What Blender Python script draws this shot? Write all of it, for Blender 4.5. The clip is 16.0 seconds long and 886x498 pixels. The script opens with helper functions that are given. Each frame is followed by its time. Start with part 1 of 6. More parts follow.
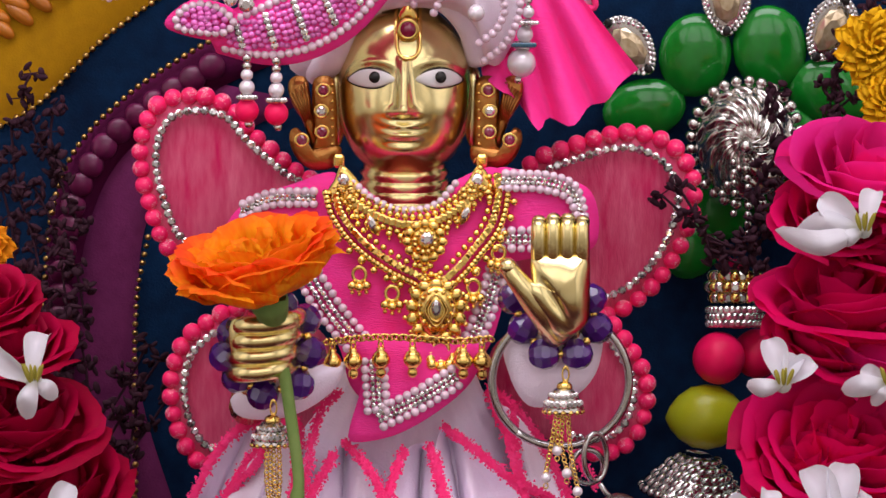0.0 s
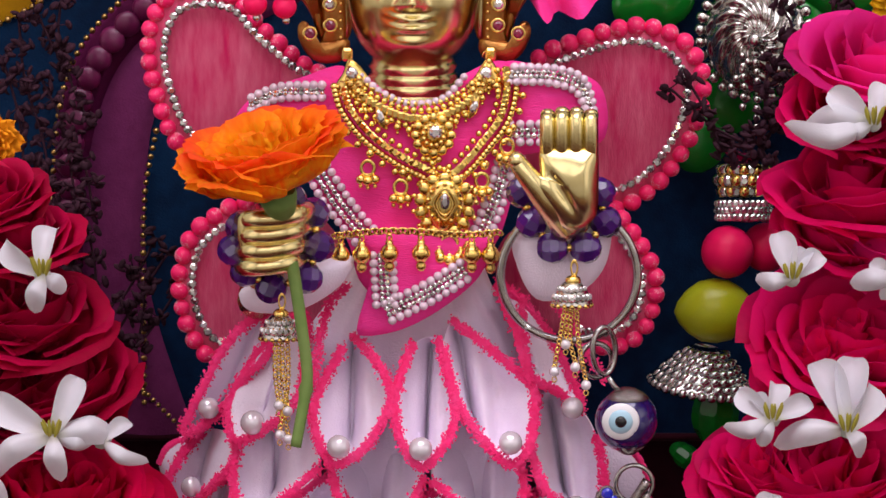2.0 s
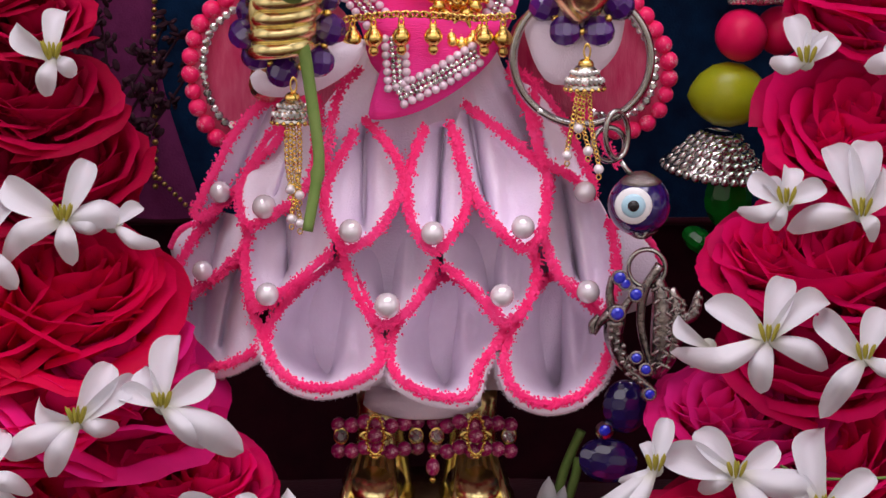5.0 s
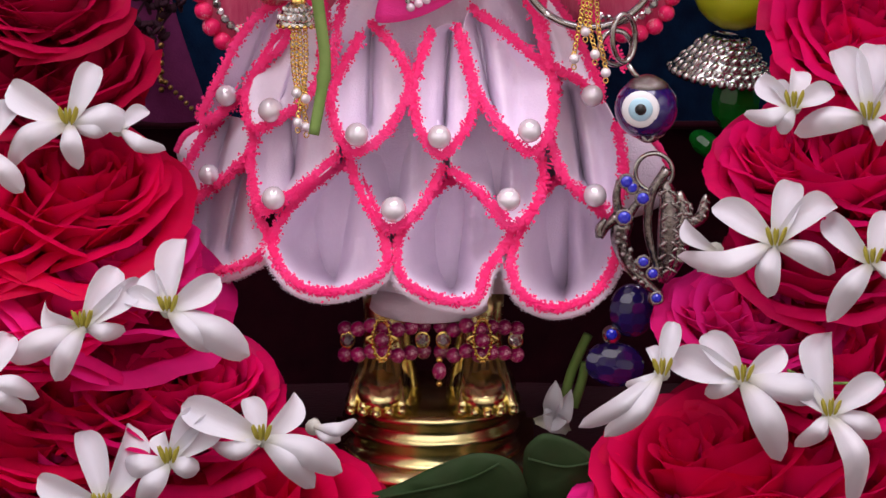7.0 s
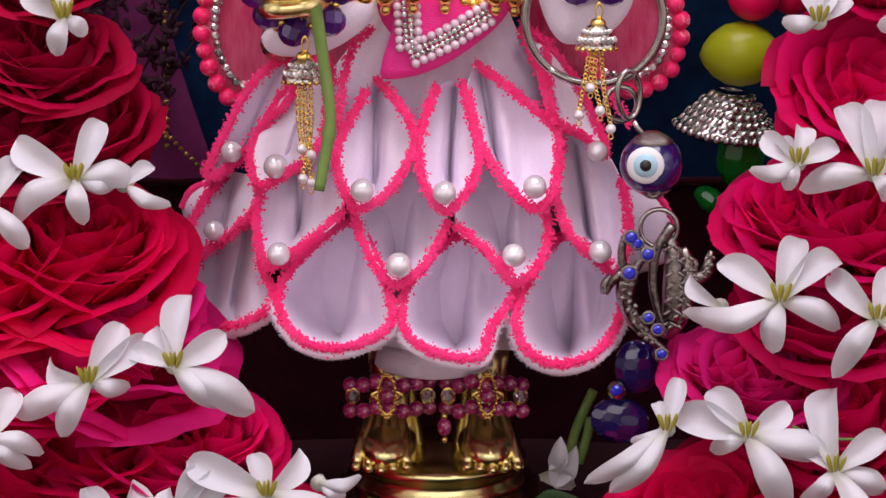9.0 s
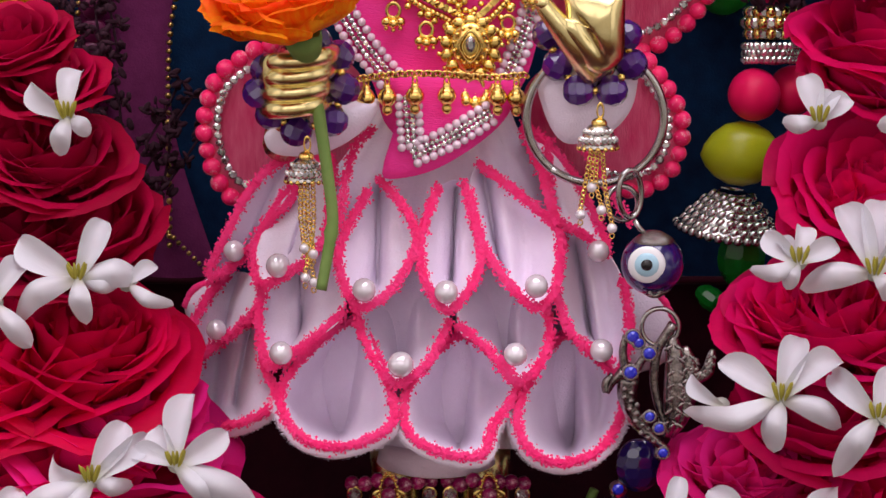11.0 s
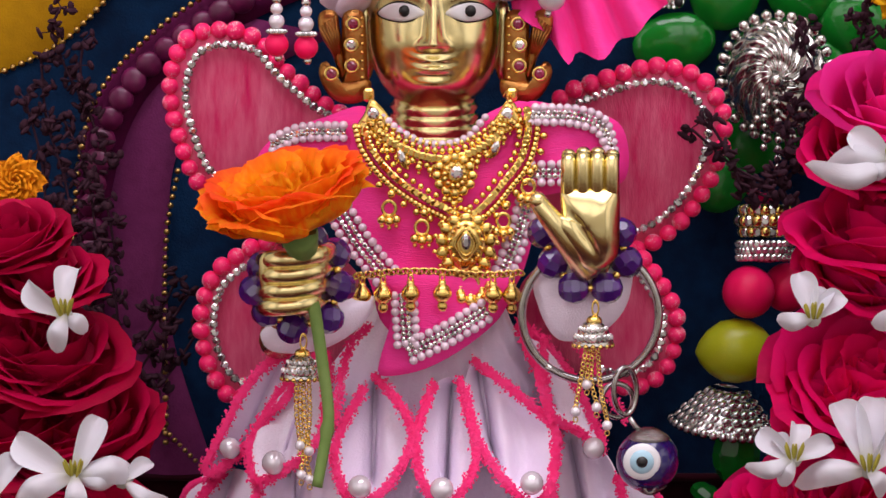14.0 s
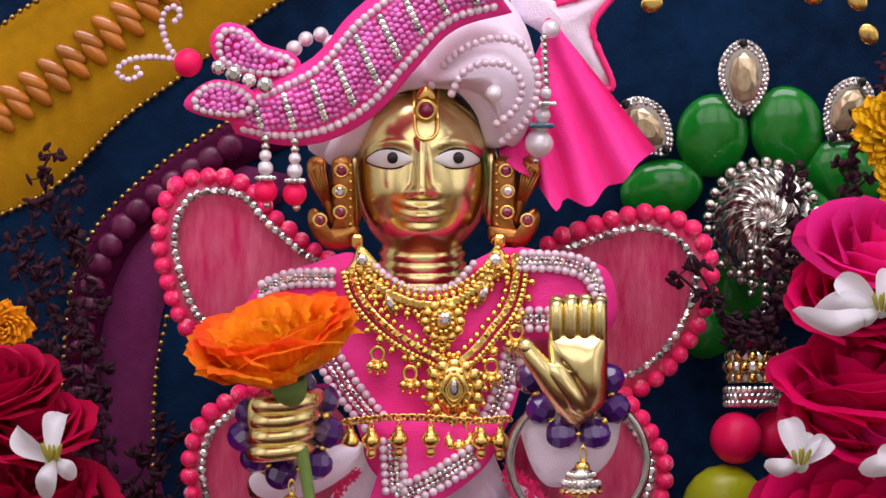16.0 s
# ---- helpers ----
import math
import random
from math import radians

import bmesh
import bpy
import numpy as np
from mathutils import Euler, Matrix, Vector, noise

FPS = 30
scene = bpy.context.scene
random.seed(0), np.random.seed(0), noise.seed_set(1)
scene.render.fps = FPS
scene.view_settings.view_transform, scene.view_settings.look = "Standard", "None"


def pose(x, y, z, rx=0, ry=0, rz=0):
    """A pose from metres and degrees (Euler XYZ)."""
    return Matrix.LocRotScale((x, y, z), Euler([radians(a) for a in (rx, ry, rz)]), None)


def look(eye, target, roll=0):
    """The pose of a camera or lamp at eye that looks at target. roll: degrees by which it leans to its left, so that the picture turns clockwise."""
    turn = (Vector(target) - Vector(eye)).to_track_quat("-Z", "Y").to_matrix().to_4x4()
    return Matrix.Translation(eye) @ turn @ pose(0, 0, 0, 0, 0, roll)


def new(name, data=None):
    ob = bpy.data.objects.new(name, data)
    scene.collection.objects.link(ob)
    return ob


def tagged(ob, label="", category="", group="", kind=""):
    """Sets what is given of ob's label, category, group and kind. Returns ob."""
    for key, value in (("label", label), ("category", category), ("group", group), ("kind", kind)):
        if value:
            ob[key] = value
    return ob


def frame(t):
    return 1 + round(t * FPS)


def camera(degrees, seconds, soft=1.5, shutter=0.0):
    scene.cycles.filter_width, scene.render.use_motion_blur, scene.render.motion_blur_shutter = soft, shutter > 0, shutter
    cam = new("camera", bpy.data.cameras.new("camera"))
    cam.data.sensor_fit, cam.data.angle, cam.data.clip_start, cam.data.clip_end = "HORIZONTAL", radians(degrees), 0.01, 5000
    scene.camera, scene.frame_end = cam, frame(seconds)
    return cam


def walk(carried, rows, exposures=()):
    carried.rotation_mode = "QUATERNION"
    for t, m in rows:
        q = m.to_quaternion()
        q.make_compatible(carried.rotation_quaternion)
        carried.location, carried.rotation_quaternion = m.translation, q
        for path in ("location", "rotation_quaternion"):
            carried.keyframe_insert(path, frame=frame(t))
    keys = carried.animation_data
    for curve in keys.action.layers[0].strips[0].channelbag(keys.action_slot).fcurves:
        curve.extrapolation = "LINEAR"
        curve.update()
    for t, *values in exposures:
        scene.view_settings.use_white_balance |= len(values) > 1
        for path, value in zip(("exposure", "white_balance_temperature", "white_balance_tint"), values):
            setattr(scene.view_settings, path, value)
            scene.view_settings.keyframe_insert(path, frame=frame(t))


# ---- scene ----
# ---- camera ----
cam = camera(12.0, 16.0)
FOCAL, UNIT, TILT = 784 / math.tan(radians(6.0)), 0.0001314, -10.5
REACH = FOCAL * UNIT
EYE = Vector((0.0, -0.975, 0.338))
# seconds, sideways and upward swing of the view, closeness
ROWS = [
    (0.0, 0.0, 0.0, 1.0), (0.5, 4.7, -41.5, 1.0003), (1.0, 6.0, -89.7, 1.0005), (1.5, 11.0, -141.8, 1.0007),
    (2.0, 15.1, -188.2, 1.0010), (2.5, 17.6, -250.8, 1.0014), (3.0, 20.6, -319.6, 1.0017), (3.5, 23.9, -378.0, 1.0021),
    (4.0, 28.3, -445.2, 1.0028), (4.5, 32.6, -510.7, 1.0040), (5.0, 36.8, -573.0, 1.0048), (5.6, 41.5, -642.0, 1.0057),
    (6.3, 45.5, -708.0, 1.0064), (7.0, 48.5, -746.0, 1.0069),
    (7.5, 50.0, -750.6, 1.0070), (8.0, 55.9, -737.5, 1.0070), (8.5, 56.9, -689.0, 1.0066), (9.0, 57.6, -645.7, 1.0064),
    (9.8, 60.0, -573.0, 1.0052), (10.6, 61.0, -500.0, 1.0038), (11.5, 59.3, -423.8, 1.0028), (12.0, 57.5, -370.6, 1.0020), (12.5, 56.7, -314.3, 1.0010), (13.0, 52.2, -249.8, 1.0003),
    (13.5, 51.3, -195.0, 1.0), (14.0, 52.7, -116.9, 1.0), (14.5, 44.2, -51.5, 0.9996), (15.0, 40.8, 12.4, 0.9992),
    (15.5, 34.9, 75.1, 0.9985), (16.0, 31.7, 141.7, 0.9974),
]


def aim(a, b, s):
    cx, cy = -a / s, -b / s
    turn = pose(0, 0, 0, 90 + TILT) @ pose(0, 0, 0, -math.degrees(math.atan(cy / FOCAL)), -math.degrees(math.atan(cx / FOCAL)), 0)
    ahead = turn.to_3x3() @ Vector((0, 0, -1))
    return Matrix.Translation(EYE + ahead * REACH * (1 - 1 / s)) @ turn


walk(cam, [(t, aim(a, b, s)) for t, a, b, s in ROWS], [(0.0, 0.21, 6500, 17), (5.0, 0.18, 6500, 17), (7.3, 0.38, 6500, 17), (8.5, 0.36, 6500, 17), (11.3, 0.20, 6500, 17), (16.0, 0.21, 6500, 17)])

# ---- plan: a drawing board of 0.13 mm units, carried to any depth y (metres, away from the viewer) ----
BOARD = pose(0, 0, 0, 90 + TILT).to_3x3()


def at(u, v, y=0.0):
    way = BOARD @ Vector(((u - 784) / FOCAL, (441 - v) / FOCAL, -1))
    return EYE + way * ((y - EYE.y) / way.y)


def size(n, y=0.0):
    return n * UNIT * (1 + y / REACH)


# ---- light ----
world = bpy.data.worlds.new("sky")
scene.world = world
world.use_nodes = True
sky = world.node_tree.nodes.new("ShaderNodeTexSky")
sky.sky_type, sky.sun_disc, sky.sun_elevation, sky.sun_rotation = "NISHITA", False, radians(50), radians(200)
background = world.node_tree.nodes["Background"]
background.inputs[1].default_value = 0.12
world.node_tree.links.new(sky.outputs[0], background.inputs[0])


def area_light(name, eye, target, w, h, watts, colour):
    lamp = bpy.data.lights.new(name, "AREA")
    lamp.shape, lamp.size, lamp.size_y, lamp.energy, lamp.color = "RECTANGLE", w, h, watts, colour
    new(name, lamp).matrix_world = look(eye, target)


for x in (-1.1, 0.0, 1.1):
    area_light("window_daylight", (x, -2.46, 1.45), (x, 0, 1.45), 0.95, 1.6, 4.4, (1.0, 0.945, 1.03))
# unseen side panels, added to brighten the brass; the walls have no openings
for x in (-2.12, 2.12):
    area_light("side_fill_light", (x, -1.3, 1.0), (0, -1.3, 1.0), 1.5, 2.2, 5, (1.0, 0.945, 1.03))
# added panel under the closed ceiling, stands in for soft light from above
area_light("overhead_fill_light", (0.0, -0.95, 2.38), (0, -0.95, 0), 2.4, 1.5, 48, (0.99, 0.945, 1.05))


# ---- materials ----
def mat(name, colour, rough=0.5, metal=0.0, second=None, grain=400.0, amount=0.5, bump=0.0, fine=0.0, coarse=0.0,
        sheen=0.0, under=0.0, coat=0.0, glass=0.0, ior=1.45, island=0.0, stretch=None, soft_rough=0.0, hard=0.35, spec=None, shift=0.0, tip=None, tip_from=0.4, tip_to=1.0, thin=0.0):
    """A surface with colour varying between two tones at two scales, and fine relief."""
    m = bpy.data.materials.new(name)
    m.use_nodes = True
    n, l = m.node_tree.nodes, m.node_tree.links
    p = n["Principled BSDF"]
    co = n.new("ShaderNodeTexCoord")
    src = co.outputs["Object"]
    if stretch:
        mp = n.new("ShaderNodeMapping")
        mp.inputs["Scale"].default_value = stretch
        l.new(src, mp.inputs[0])
        src = mp.outputs[0]
    tex = n.new("ShaderNodeTexNoise")
    tex.inputs["Scale"].default_value, tex.inputs["Detail"].default_value = grain, 5
    l.new(src, tex.inputs["Vector"])
    big = n.new("ShaderNodeTexNoise")
    big.inputs["Scale"].default_value, big.inputs["Detail"].default_value = (coarse or grain / 7), 2
    l.new(src, big.inputs["Vector"])
    add = n.new("ShaderNodeMath")
    add.operation = "ADD"
    l.new(tex.outputs[0], add.inputs[0]), l.new(big.outputs[0], add.inputs[1])
    span = n.new("ShaderNodeMapRange")
    span.inputs[1].default_value, span.inputs[2].default_value = 1 - hard + shift, 1 + hard + shift
    l.new(add.outputs[0], span.inputs[0])
    ramp = n.new("ShaderNodeMix")
    ramp.data_type = "RGBA"
    second = second or [c * 0.8 for c in colour]
    ramp.inputs[6].default_value = (*colour, 1)
    ramp.inputs[7].default_value = (*[a + (b - a) * 2 * amount if amount < 0.5 else b for a, b in zip(colour, second)], 1)
    l.new(span.outputs[0], ramp.inputs[0])
    out = ramp.outputs[2]
    if tip:
        axis = n.new("ShaderNodeSeparateXYZ")
        l.new(co.outputs["Object"], axis.inputs[0])
        rise = n.new("ShaderNodeMapRange")
        rise.interpolation_type = "SMOOTHSTEP"
        rise.inputs[1].default_value, rise.inputs[2].default_value = tip_from, tip_to
        l.new(axis.outputs[2], rise.inputs[0])
        blend = n.new("ShaderNodeMix")
        blend.data_type = "RGBA"
        blend.inputs[7].default_value = (*tip, 1)
        l.new(rise.outputs[0], blend.inputs[0]), l.new(out, blend.inputs[6])
        out = blend.outputs[2]
    if island:
        info = n.new("ShaderNodeObjectInfo")
        hsv = n.new("ShaderNodeHueSaturation")
        vary = n.new("ShaderNodeMapRange")
        vary.inputs[3].default_value, vary.inputs[4].default_value = 1 - island, 1 + island
        l.new(info.outputs["Random"], vary.inputs[0]), l.new(vary.outputs[0], hsv.inputs["Value"])
        l.new(out, hsv.inputs["Color"])
        out = hsv.outputs[0]
    l.new(out, p.inputs["Base Color"])
    p.inputs["Roughness"].default_value, p.inputs["Metallic"].default_value = rough, metal
    if soft_rough:
        rr = n.new("ShaderNodeMapRange")
        rr.inputs[3].default_value, rr.inputs[4].default_value = max(0.02, rough - soft_rough), rough + soft_rough
        l.new(big.outputs[0], rr.inputs[0]), l.new(rr.outputs[0], p.inputs["Roughness"])
    p.inputs["Specular IOR Level"].default_value = spec if spec is not None else (0.1 if rough >= 0.5 else 0.5)
    p.inputs["Coat Weight"].default_value, p.inputs["IOR"].default_value = coat, ior
    p.inputs["Transmission Weight"].default_value = glass
    if sheen:
        p.inputs["Sheen Weight"].default_value, p.inputs["Sheen Roughness"].default_value = sheen, 0.4
    if under:
        p.inputs["Subsurface Weight"].default_value, p.inputs["Subsurface Scale"].default_value = under, 0.002
        p.inputs["Subsurface Radius"].default_value = (1, 0.6, 0.5)
    if bump:
        b = n.new("ShaderNodeBump")
        b.inputs["Strength"].default_value, b.inputs["Distance"].default_value = bump, 0.0004
        if fine:
            ft = n.new("ShaderNodeTexNoise")
            ft.inputs["Scale"].default_value, ft.inputs["Detail"].default_value = fine, 3
            l.new(src, ft.inputs["Vector"])
            l.new(ft.outputs[0], b.inputs["Height"])
        else:
            l.new(tex.outputs[0], b.inputs["Height"])
        l.new(b.outputs[0], p.inputs["Normal"])
    if thin:
        through_light, both = n.new("ShaderNodeBsdfTranslucent"), n.new("ShaderNodeMixShader")
        both.inputs[0].default_value = thin
        l.new(out, through_light.inputs[0]), l.new(p.outputs[0], both.inputs[1]), l.new(through_light.outputs[0], both.inputs[2])
        l.new(both.outputs[0], n["Material Output"].inputs[0])
    return m


M_BRASS = mat("polished_brass", (0.85, 0.755, 0.38), 0.23, 1.0, (0.80, 0.66, 0.29), 260, 0.5, 0.05, 900, soft_rough=0.06)
M_GOLD = mat("gold_plate", (0.90, 0.68, 0.22), 0.2, 1.0, (0.84, 0.56, 0.14), 5, 0.5, island=0.15)
M_SILVER = mat("silver_metal", (0.68, 0.66, 0.62), 0.2, 1.0, (0.5, 0.48, 0.45), 700, 0.5, 0.1, 2000)
M_STEEL = mat("steel_wire", (0.55, 0.54, 0.52), 0.22, 1.0, (0.35, 0.34, 0.33), 500, 0.5, 0.05)
M_DARKSILVER = mat("oxidised_silver", (0.52, 0.47, 0.44), 0.25, 1.0, (0.07, 0.06, 0.06), 900, 0.5, 0.4, 1500)
M_PEARL = mat("pearl", (0.84, 0.80, 0.84), 0.12, 0.3, (0.76, 0.70, 0.76), 2.0, 0.5, coat=1.0, island=0.06)
M_SEED = mat("pale_pink_seed_bead", (0.82, 0.68, 0.75), 0.16, 0.1, (0.70, 0.52, 0.62), 2, 0.5, coat=0.6, island=0.1)
M_LILAC = mat("lilac_pink_seed_bead", (0.86, 0.26, 0.66), 0.12, 0.1, (0.74, 0.12, 0.48), 2, 0.5, coat=0.6, island=0.3)
M_STONE = mat("clear_rhinestone", (0.90, 0.88, 0.86), 0.06, 0.8, (0.50, 0.48, 0.48), 2.0, 0.5, coat=1.0, island=0.5)
M_PINKBEAD = mat("hot_pink_bead", (1.0, 0.022, 0.16), 0.3, 0.0, (0.95, 0.72, 0.74), 9, 0.5, 0.3, 14, 1.3, coat=0.15, island=0.1, hard=0.05, shift=0.17, spec=0.3)
M_PINKBALL = mat("coral_pink_ball", (0.94, 0.008, 0.12), 0.4, 0.0, (0.86, 0.008, 0.10), 2, 0.5, spec=0.3)
M_FUR = mat("pink_plush_fabric", (0.60, 0.018, 0.11), 0.9, 0.0, (0.74, 0.16, 0.26), 420, 0.5, 0.6, 1800, 90, stretch=(1.6, 1, 0.35))
M_SATIN = mat("hot_pink_satin", (1.0, 0.055, 0.36), 0.5, 0.0, (1.0, 0.038, 0.30), 700, 0.5, 0.7, 2600, 60, stretch=(0.25, 1, 1.6), spec=0.2)
M_FELT = mat("white_felt", (0.94, 0.84, 0.965), 0.95, 0.0, (0.90, 0.79, 0.925), 350, 0.5, 0.6, 2200, sheen=0.1)
M_GLITTER = mat("neon_pink_glitter", (1.0, 0.025, 0.185), 0.8, 0.0, (1.0, 0.075, 0.28), 900, 0.5, 0.3, 1600, spec=0.05)
M_ORANGE = mat("orange_petal", (1.0, 0.46, 0.014), 0.5, 0.0, (1.0, 0.20, 0.004), 7, 0.5, 0.15, 8, 2.4, stretch=(2.2, 2.2, 0.6), island=0.08, hard=0.2, tip=(1.0, 0.09, 0.025), tip_from=0.36, tip_to=0.66, thin=0.42)
# rose petals: own pink gradient, deepened at the foot to paint shade between petals
M_ROSE = mat("rose_petal", (0.70, 0.002, 0.085), 0.5, 0.0, (0.46, 0.001, 0.045), 5, 0.5, 0.2, 14, 1.1, stretch=(2.5, 1, 0.6), island=0.18, spec=0.15, tip=(0.86, 0.008, 0.17), tip_from=0.12, tip_to=0.8, thin=0.45)
M_ROSEPINK = mat("pink_rose_petal", (0.74, 0.004, 0.13), 0.5, 0.0, (0.54, 0.001, 0.08), 5, 0.5, 0.2, 14, 1.1, stretch=(2.5, 1, 0.6), island=0.18, spec=0.15, tip=(0.93, 0.026, 0.33), tip_from=0.12, tip_to=0.8, thin=0.45)
M_WHITE = mat("white_flower_petal", (0.64, 0.64, 0.56), 0.55, 0.0, (0.58, 0.58, 0.51), 3, 0.5, 0.15, 12, 1.0, stretch=(3, 1, 0.5), island=0.06, spec=0.2, tip=(0.71, 0.71, 0.75), tip_from=0.05, tip_to=0.35, thin=0.25)
M_STAMEN = mat("yellow_stamen", (0.42, 0.35, 0.06), 0.6, 0.0, (0.40, 0.38, 0.06), 2, 0.5)
M_STEM = mat("green_stem", (0.12, 0.22, 0.05), 0.5, 0.0, (0.19, 0.27, 0.08), 300, 0.5, 0.2)
M_LEAF = mat("dark_green_leaf", (0.020, 0.046, 0.014), 0.55, 0.0, (0.030, 0.048, 0.02), 200, 0.5, 0.3)
M_PURPLE = mat("amethyst_bead", (0.085, 0.012, 0.20), 0.12, 0.0, (0.04, 0.008, 0.11), 1.5, 0.5, coat=0.8, island=0.25)
M_RUBY = mat("ruby_stone", (0.30, 0.01, 0.06), 0.08, 0.0, (0.2, 0.005, 0.04), 600, 0.5, coat=1.0)
M_BLUE = mat("dark_blue_glass", (0.018, 0.008, 0.11), 0.06, 0.0, (0.010, 0.006, 0.07), 200, 0.5, coat=1.0)
M_BLUESTONE = mat("blue_stone", (0.015, 0.03, 0.62), 0.1, 0.0, (0.01, 0.015, 0.40), 2, 0.5, coat=1.0)
M_BLACK = mat("black_enamel", (0.012, 0.011, 0.010), 0.25, 0.0, (0.02, 0.02, 0.02), 500, 0.5)
M_EYEWHITE = mat("white_enamel", (0.82, 0.83, 0.83), 0.2, 0.0, (0.78, 0.79, 0.80), 200, 0.5, coat=0.5)
M_PALEBLUE = mat("pale_blue_enamel", (0.42, 0.68, 0.78), 0.2, 0.0, (0.38, 0.62, 0.74), 300, 0.5, coat=0.5)
M_GREENGEM = mat("green_acrylic", (0.003, 0.24, 0.02), 0.12, 0.0, (0.002, 0.13, 0.01), 1.2, 0.5, coat=0.3)
M_LIME = mat("lime_bead", (0.44, 0.48, 0.012), 0.3, 0.0, (0.36, 0.42, 0.01), 200, 0.5, 0.05)
M_NAVY = mat("navy_velvet", (0.004, 0.028, 0.082), 0.95, 0.0, (0.002, 0.009, 0.030), 220, 0.5, 0.5, 1800, 35, sheen=0.12)
M_MUSTARD = mat("mustard_felt", (0.50, 0.26, 0.006), 0.95, 0.0, (0.38, 0.19, 0.006), 300, 0.5, 0.5, 2000, 40)
M_PLUM = mat("plum_velvet", (0.11, 0.006, 0.055), 0.6, 0.0, (0.065, 0.004, 0.032), 200, 0.5, 0.5, 1800)
M_MAUVE = mat("mauve_felt", (0.20, 0.032, 0.125), 0.95, 0.0, (0.13, 0.018, 0.08), 260, 0.5, 0.5, 1800, 50)
M_DARKRED = mat("dark_red_cloth", (0.040, 0.003, 0.010), 0.8, 0.0, (0.02, 0.0015, 0.006), 120, 0.5, 0.4, 900, sheen=0.08)
M_TWIG = mat("dried_sprig", (0.030, 0.012, 0.018), 0.8, 0.0, (0.05, 0.018, 0.03), 500, 0.5, 0.4)
M_MARIGOLD = mat("yellow_marigold_petal", (0.78, 0.45, 0.006), 0.6, 0.0, (0.66, 0.30, 0.005), 3, 0.5, 0.2, island=0.2)
M_WALL = mat("cream_wall", (0.74, 0.72, 0.64), 0.8, 0.0, (0.68, 0.66, 0.58), 3, 0.5, 0.1, 60)
M_WOOD = mat("brown_wood", (0.13, 0.06, 0.03), 0.5, 0.0, (0.09, 0.04, 0.02), 20, 0.5, 0.2)


# ---- builders ----
def mesh_of(name, bm, *materials, smooth=True):
    me = bpy.data.meshes.new(name)
    if smooth:
        for f in bm.faces:
            f.smooth = True
    bm.to_mesh(me)
    bm.free()
    for m in materials:
        me.materials.append(m)
    return me


def part(name, bm, material, parent=None, label=""):
    me = bm if isinstance(bm, bpy.types.Mesh) else mesh_of(name, bm, *(material if isinstance(material, tuple) else (material,)))
    ob = new(name, me)
    if parent:
        ob.parent = parent
        ob.matrix_parent_inverse = world_of(parent).inverted()
    return tagged(ob, label)


def world_of(ob):
    m = ob.matrix_basis.copy()
    if ob.parent:
        m = world_of(ob.parent) @ ob.matrix_parent_inverse @ m
    return m


def thing(name, place, label, category, group="", kind=""):
    ob = new(name)
    ob.empty_display_size = 0.01
    ob.matrix_basis = Matrix.Translation(place)
    return tagged(ob, label, category, group, kind)


def bead(name, me, parent, place, r, turn=None, label=""):
    """One small piece on shared mesh data; r is its radius, or three of them."""
    ob = part(name, me, None, parent, label)
    rs = r if isinstance(r, (tuple, list)) else (r, r, r)
    ob.matrix_basis = Matrix.Translation(place) @ (turn.to_4x4() if turn else Matrix()) @ Matrix.Diagonal((*rs, 1))
    return ob


def spline(points, n=60, closed=False):
    """n places along a Catmull-Rom curve through points of any dimension, evenly spread."""
    p = [np.array(q, float) for q in points]
    k = len(p)
    out = []
    for i in range(k if closed else k - 1):
        if closed:
            a, b, c, d = p[i - 1], p[i], p[(i + 1) % k], p[(i + 2) % k]
        else:
            b, c = p[i], p[i + 1]
            a = p[i - 1] if i else 2 * b - c
            d = p[i + 2] if i + 2 < k else 2 * c - b
        for s in np.linspace(0, 1, 24, endpoint=False):
            out.append(0.5 * (2 * b + (c - a) * s + (2 * a - 5 * b + 4 * c - d) * s * s + (3 * b - a - 3 * c + d) * s ** 3))
    out.append(p[0] if closed else p[-1])
    out = np.array(out)
    run = np.concatenate([[0], np.cumsum(np.linalg.norm(np.diff(out, axis=0), axis=1))])
    want = np.linspace(0, run[-1], n, endpoint=not closed)
    return np.stack([np.interp(want, run, out[:, j]) for j in range(out.shape[1])], 1)


def length(points, closed=False):
    q = spline(points, 80, closed)
    return float(np.linalg.norm(np.diff(q, axis=0), axis=1).sum())


def tube(bm, path, radius, sides=8, closed=False, cap=True):
    """A tube along world places; radius may be a function of 0..1."""
    path = [Vector(q) for q in path]
    rings, k = [], len(path)
    up = Vector((0.13, 1, 0.21)).normalized()
    for i, q in enumerate(path):
        a = path[i - 1] if (i or closed) else q
        b = path[(i + 1) % k] if (i + 1 < k or closed) else q
        along = (b - a).normalized()
        side = along.cross(up)
        side = side.normalized() if side.length > 1e-6 else Vector((1, 0, 0))
        top = side.cross(along).normalized()
        r = radius(i / (k - 1)) if callable(radius) else radius
        rings.append([bm.verts.new(q + (side * math.cos(w) + top * math.sin(w)) * r) for w in [2 * math.pi * j / sides for j in range(sides)]])
    for i in range(k if closed else k - 1):
        a, b = rings[i], rings[(i + 1) % k]
        for j in range(sides):
            bm.faces.new((a[j], a[(j + 1) % sides], b[(j + 1) % sides], b[j]))
    if cap and not closed:
        bm.faces.new(rings[0][::-1]), bm.faces.new(rings[-1])
    return bm


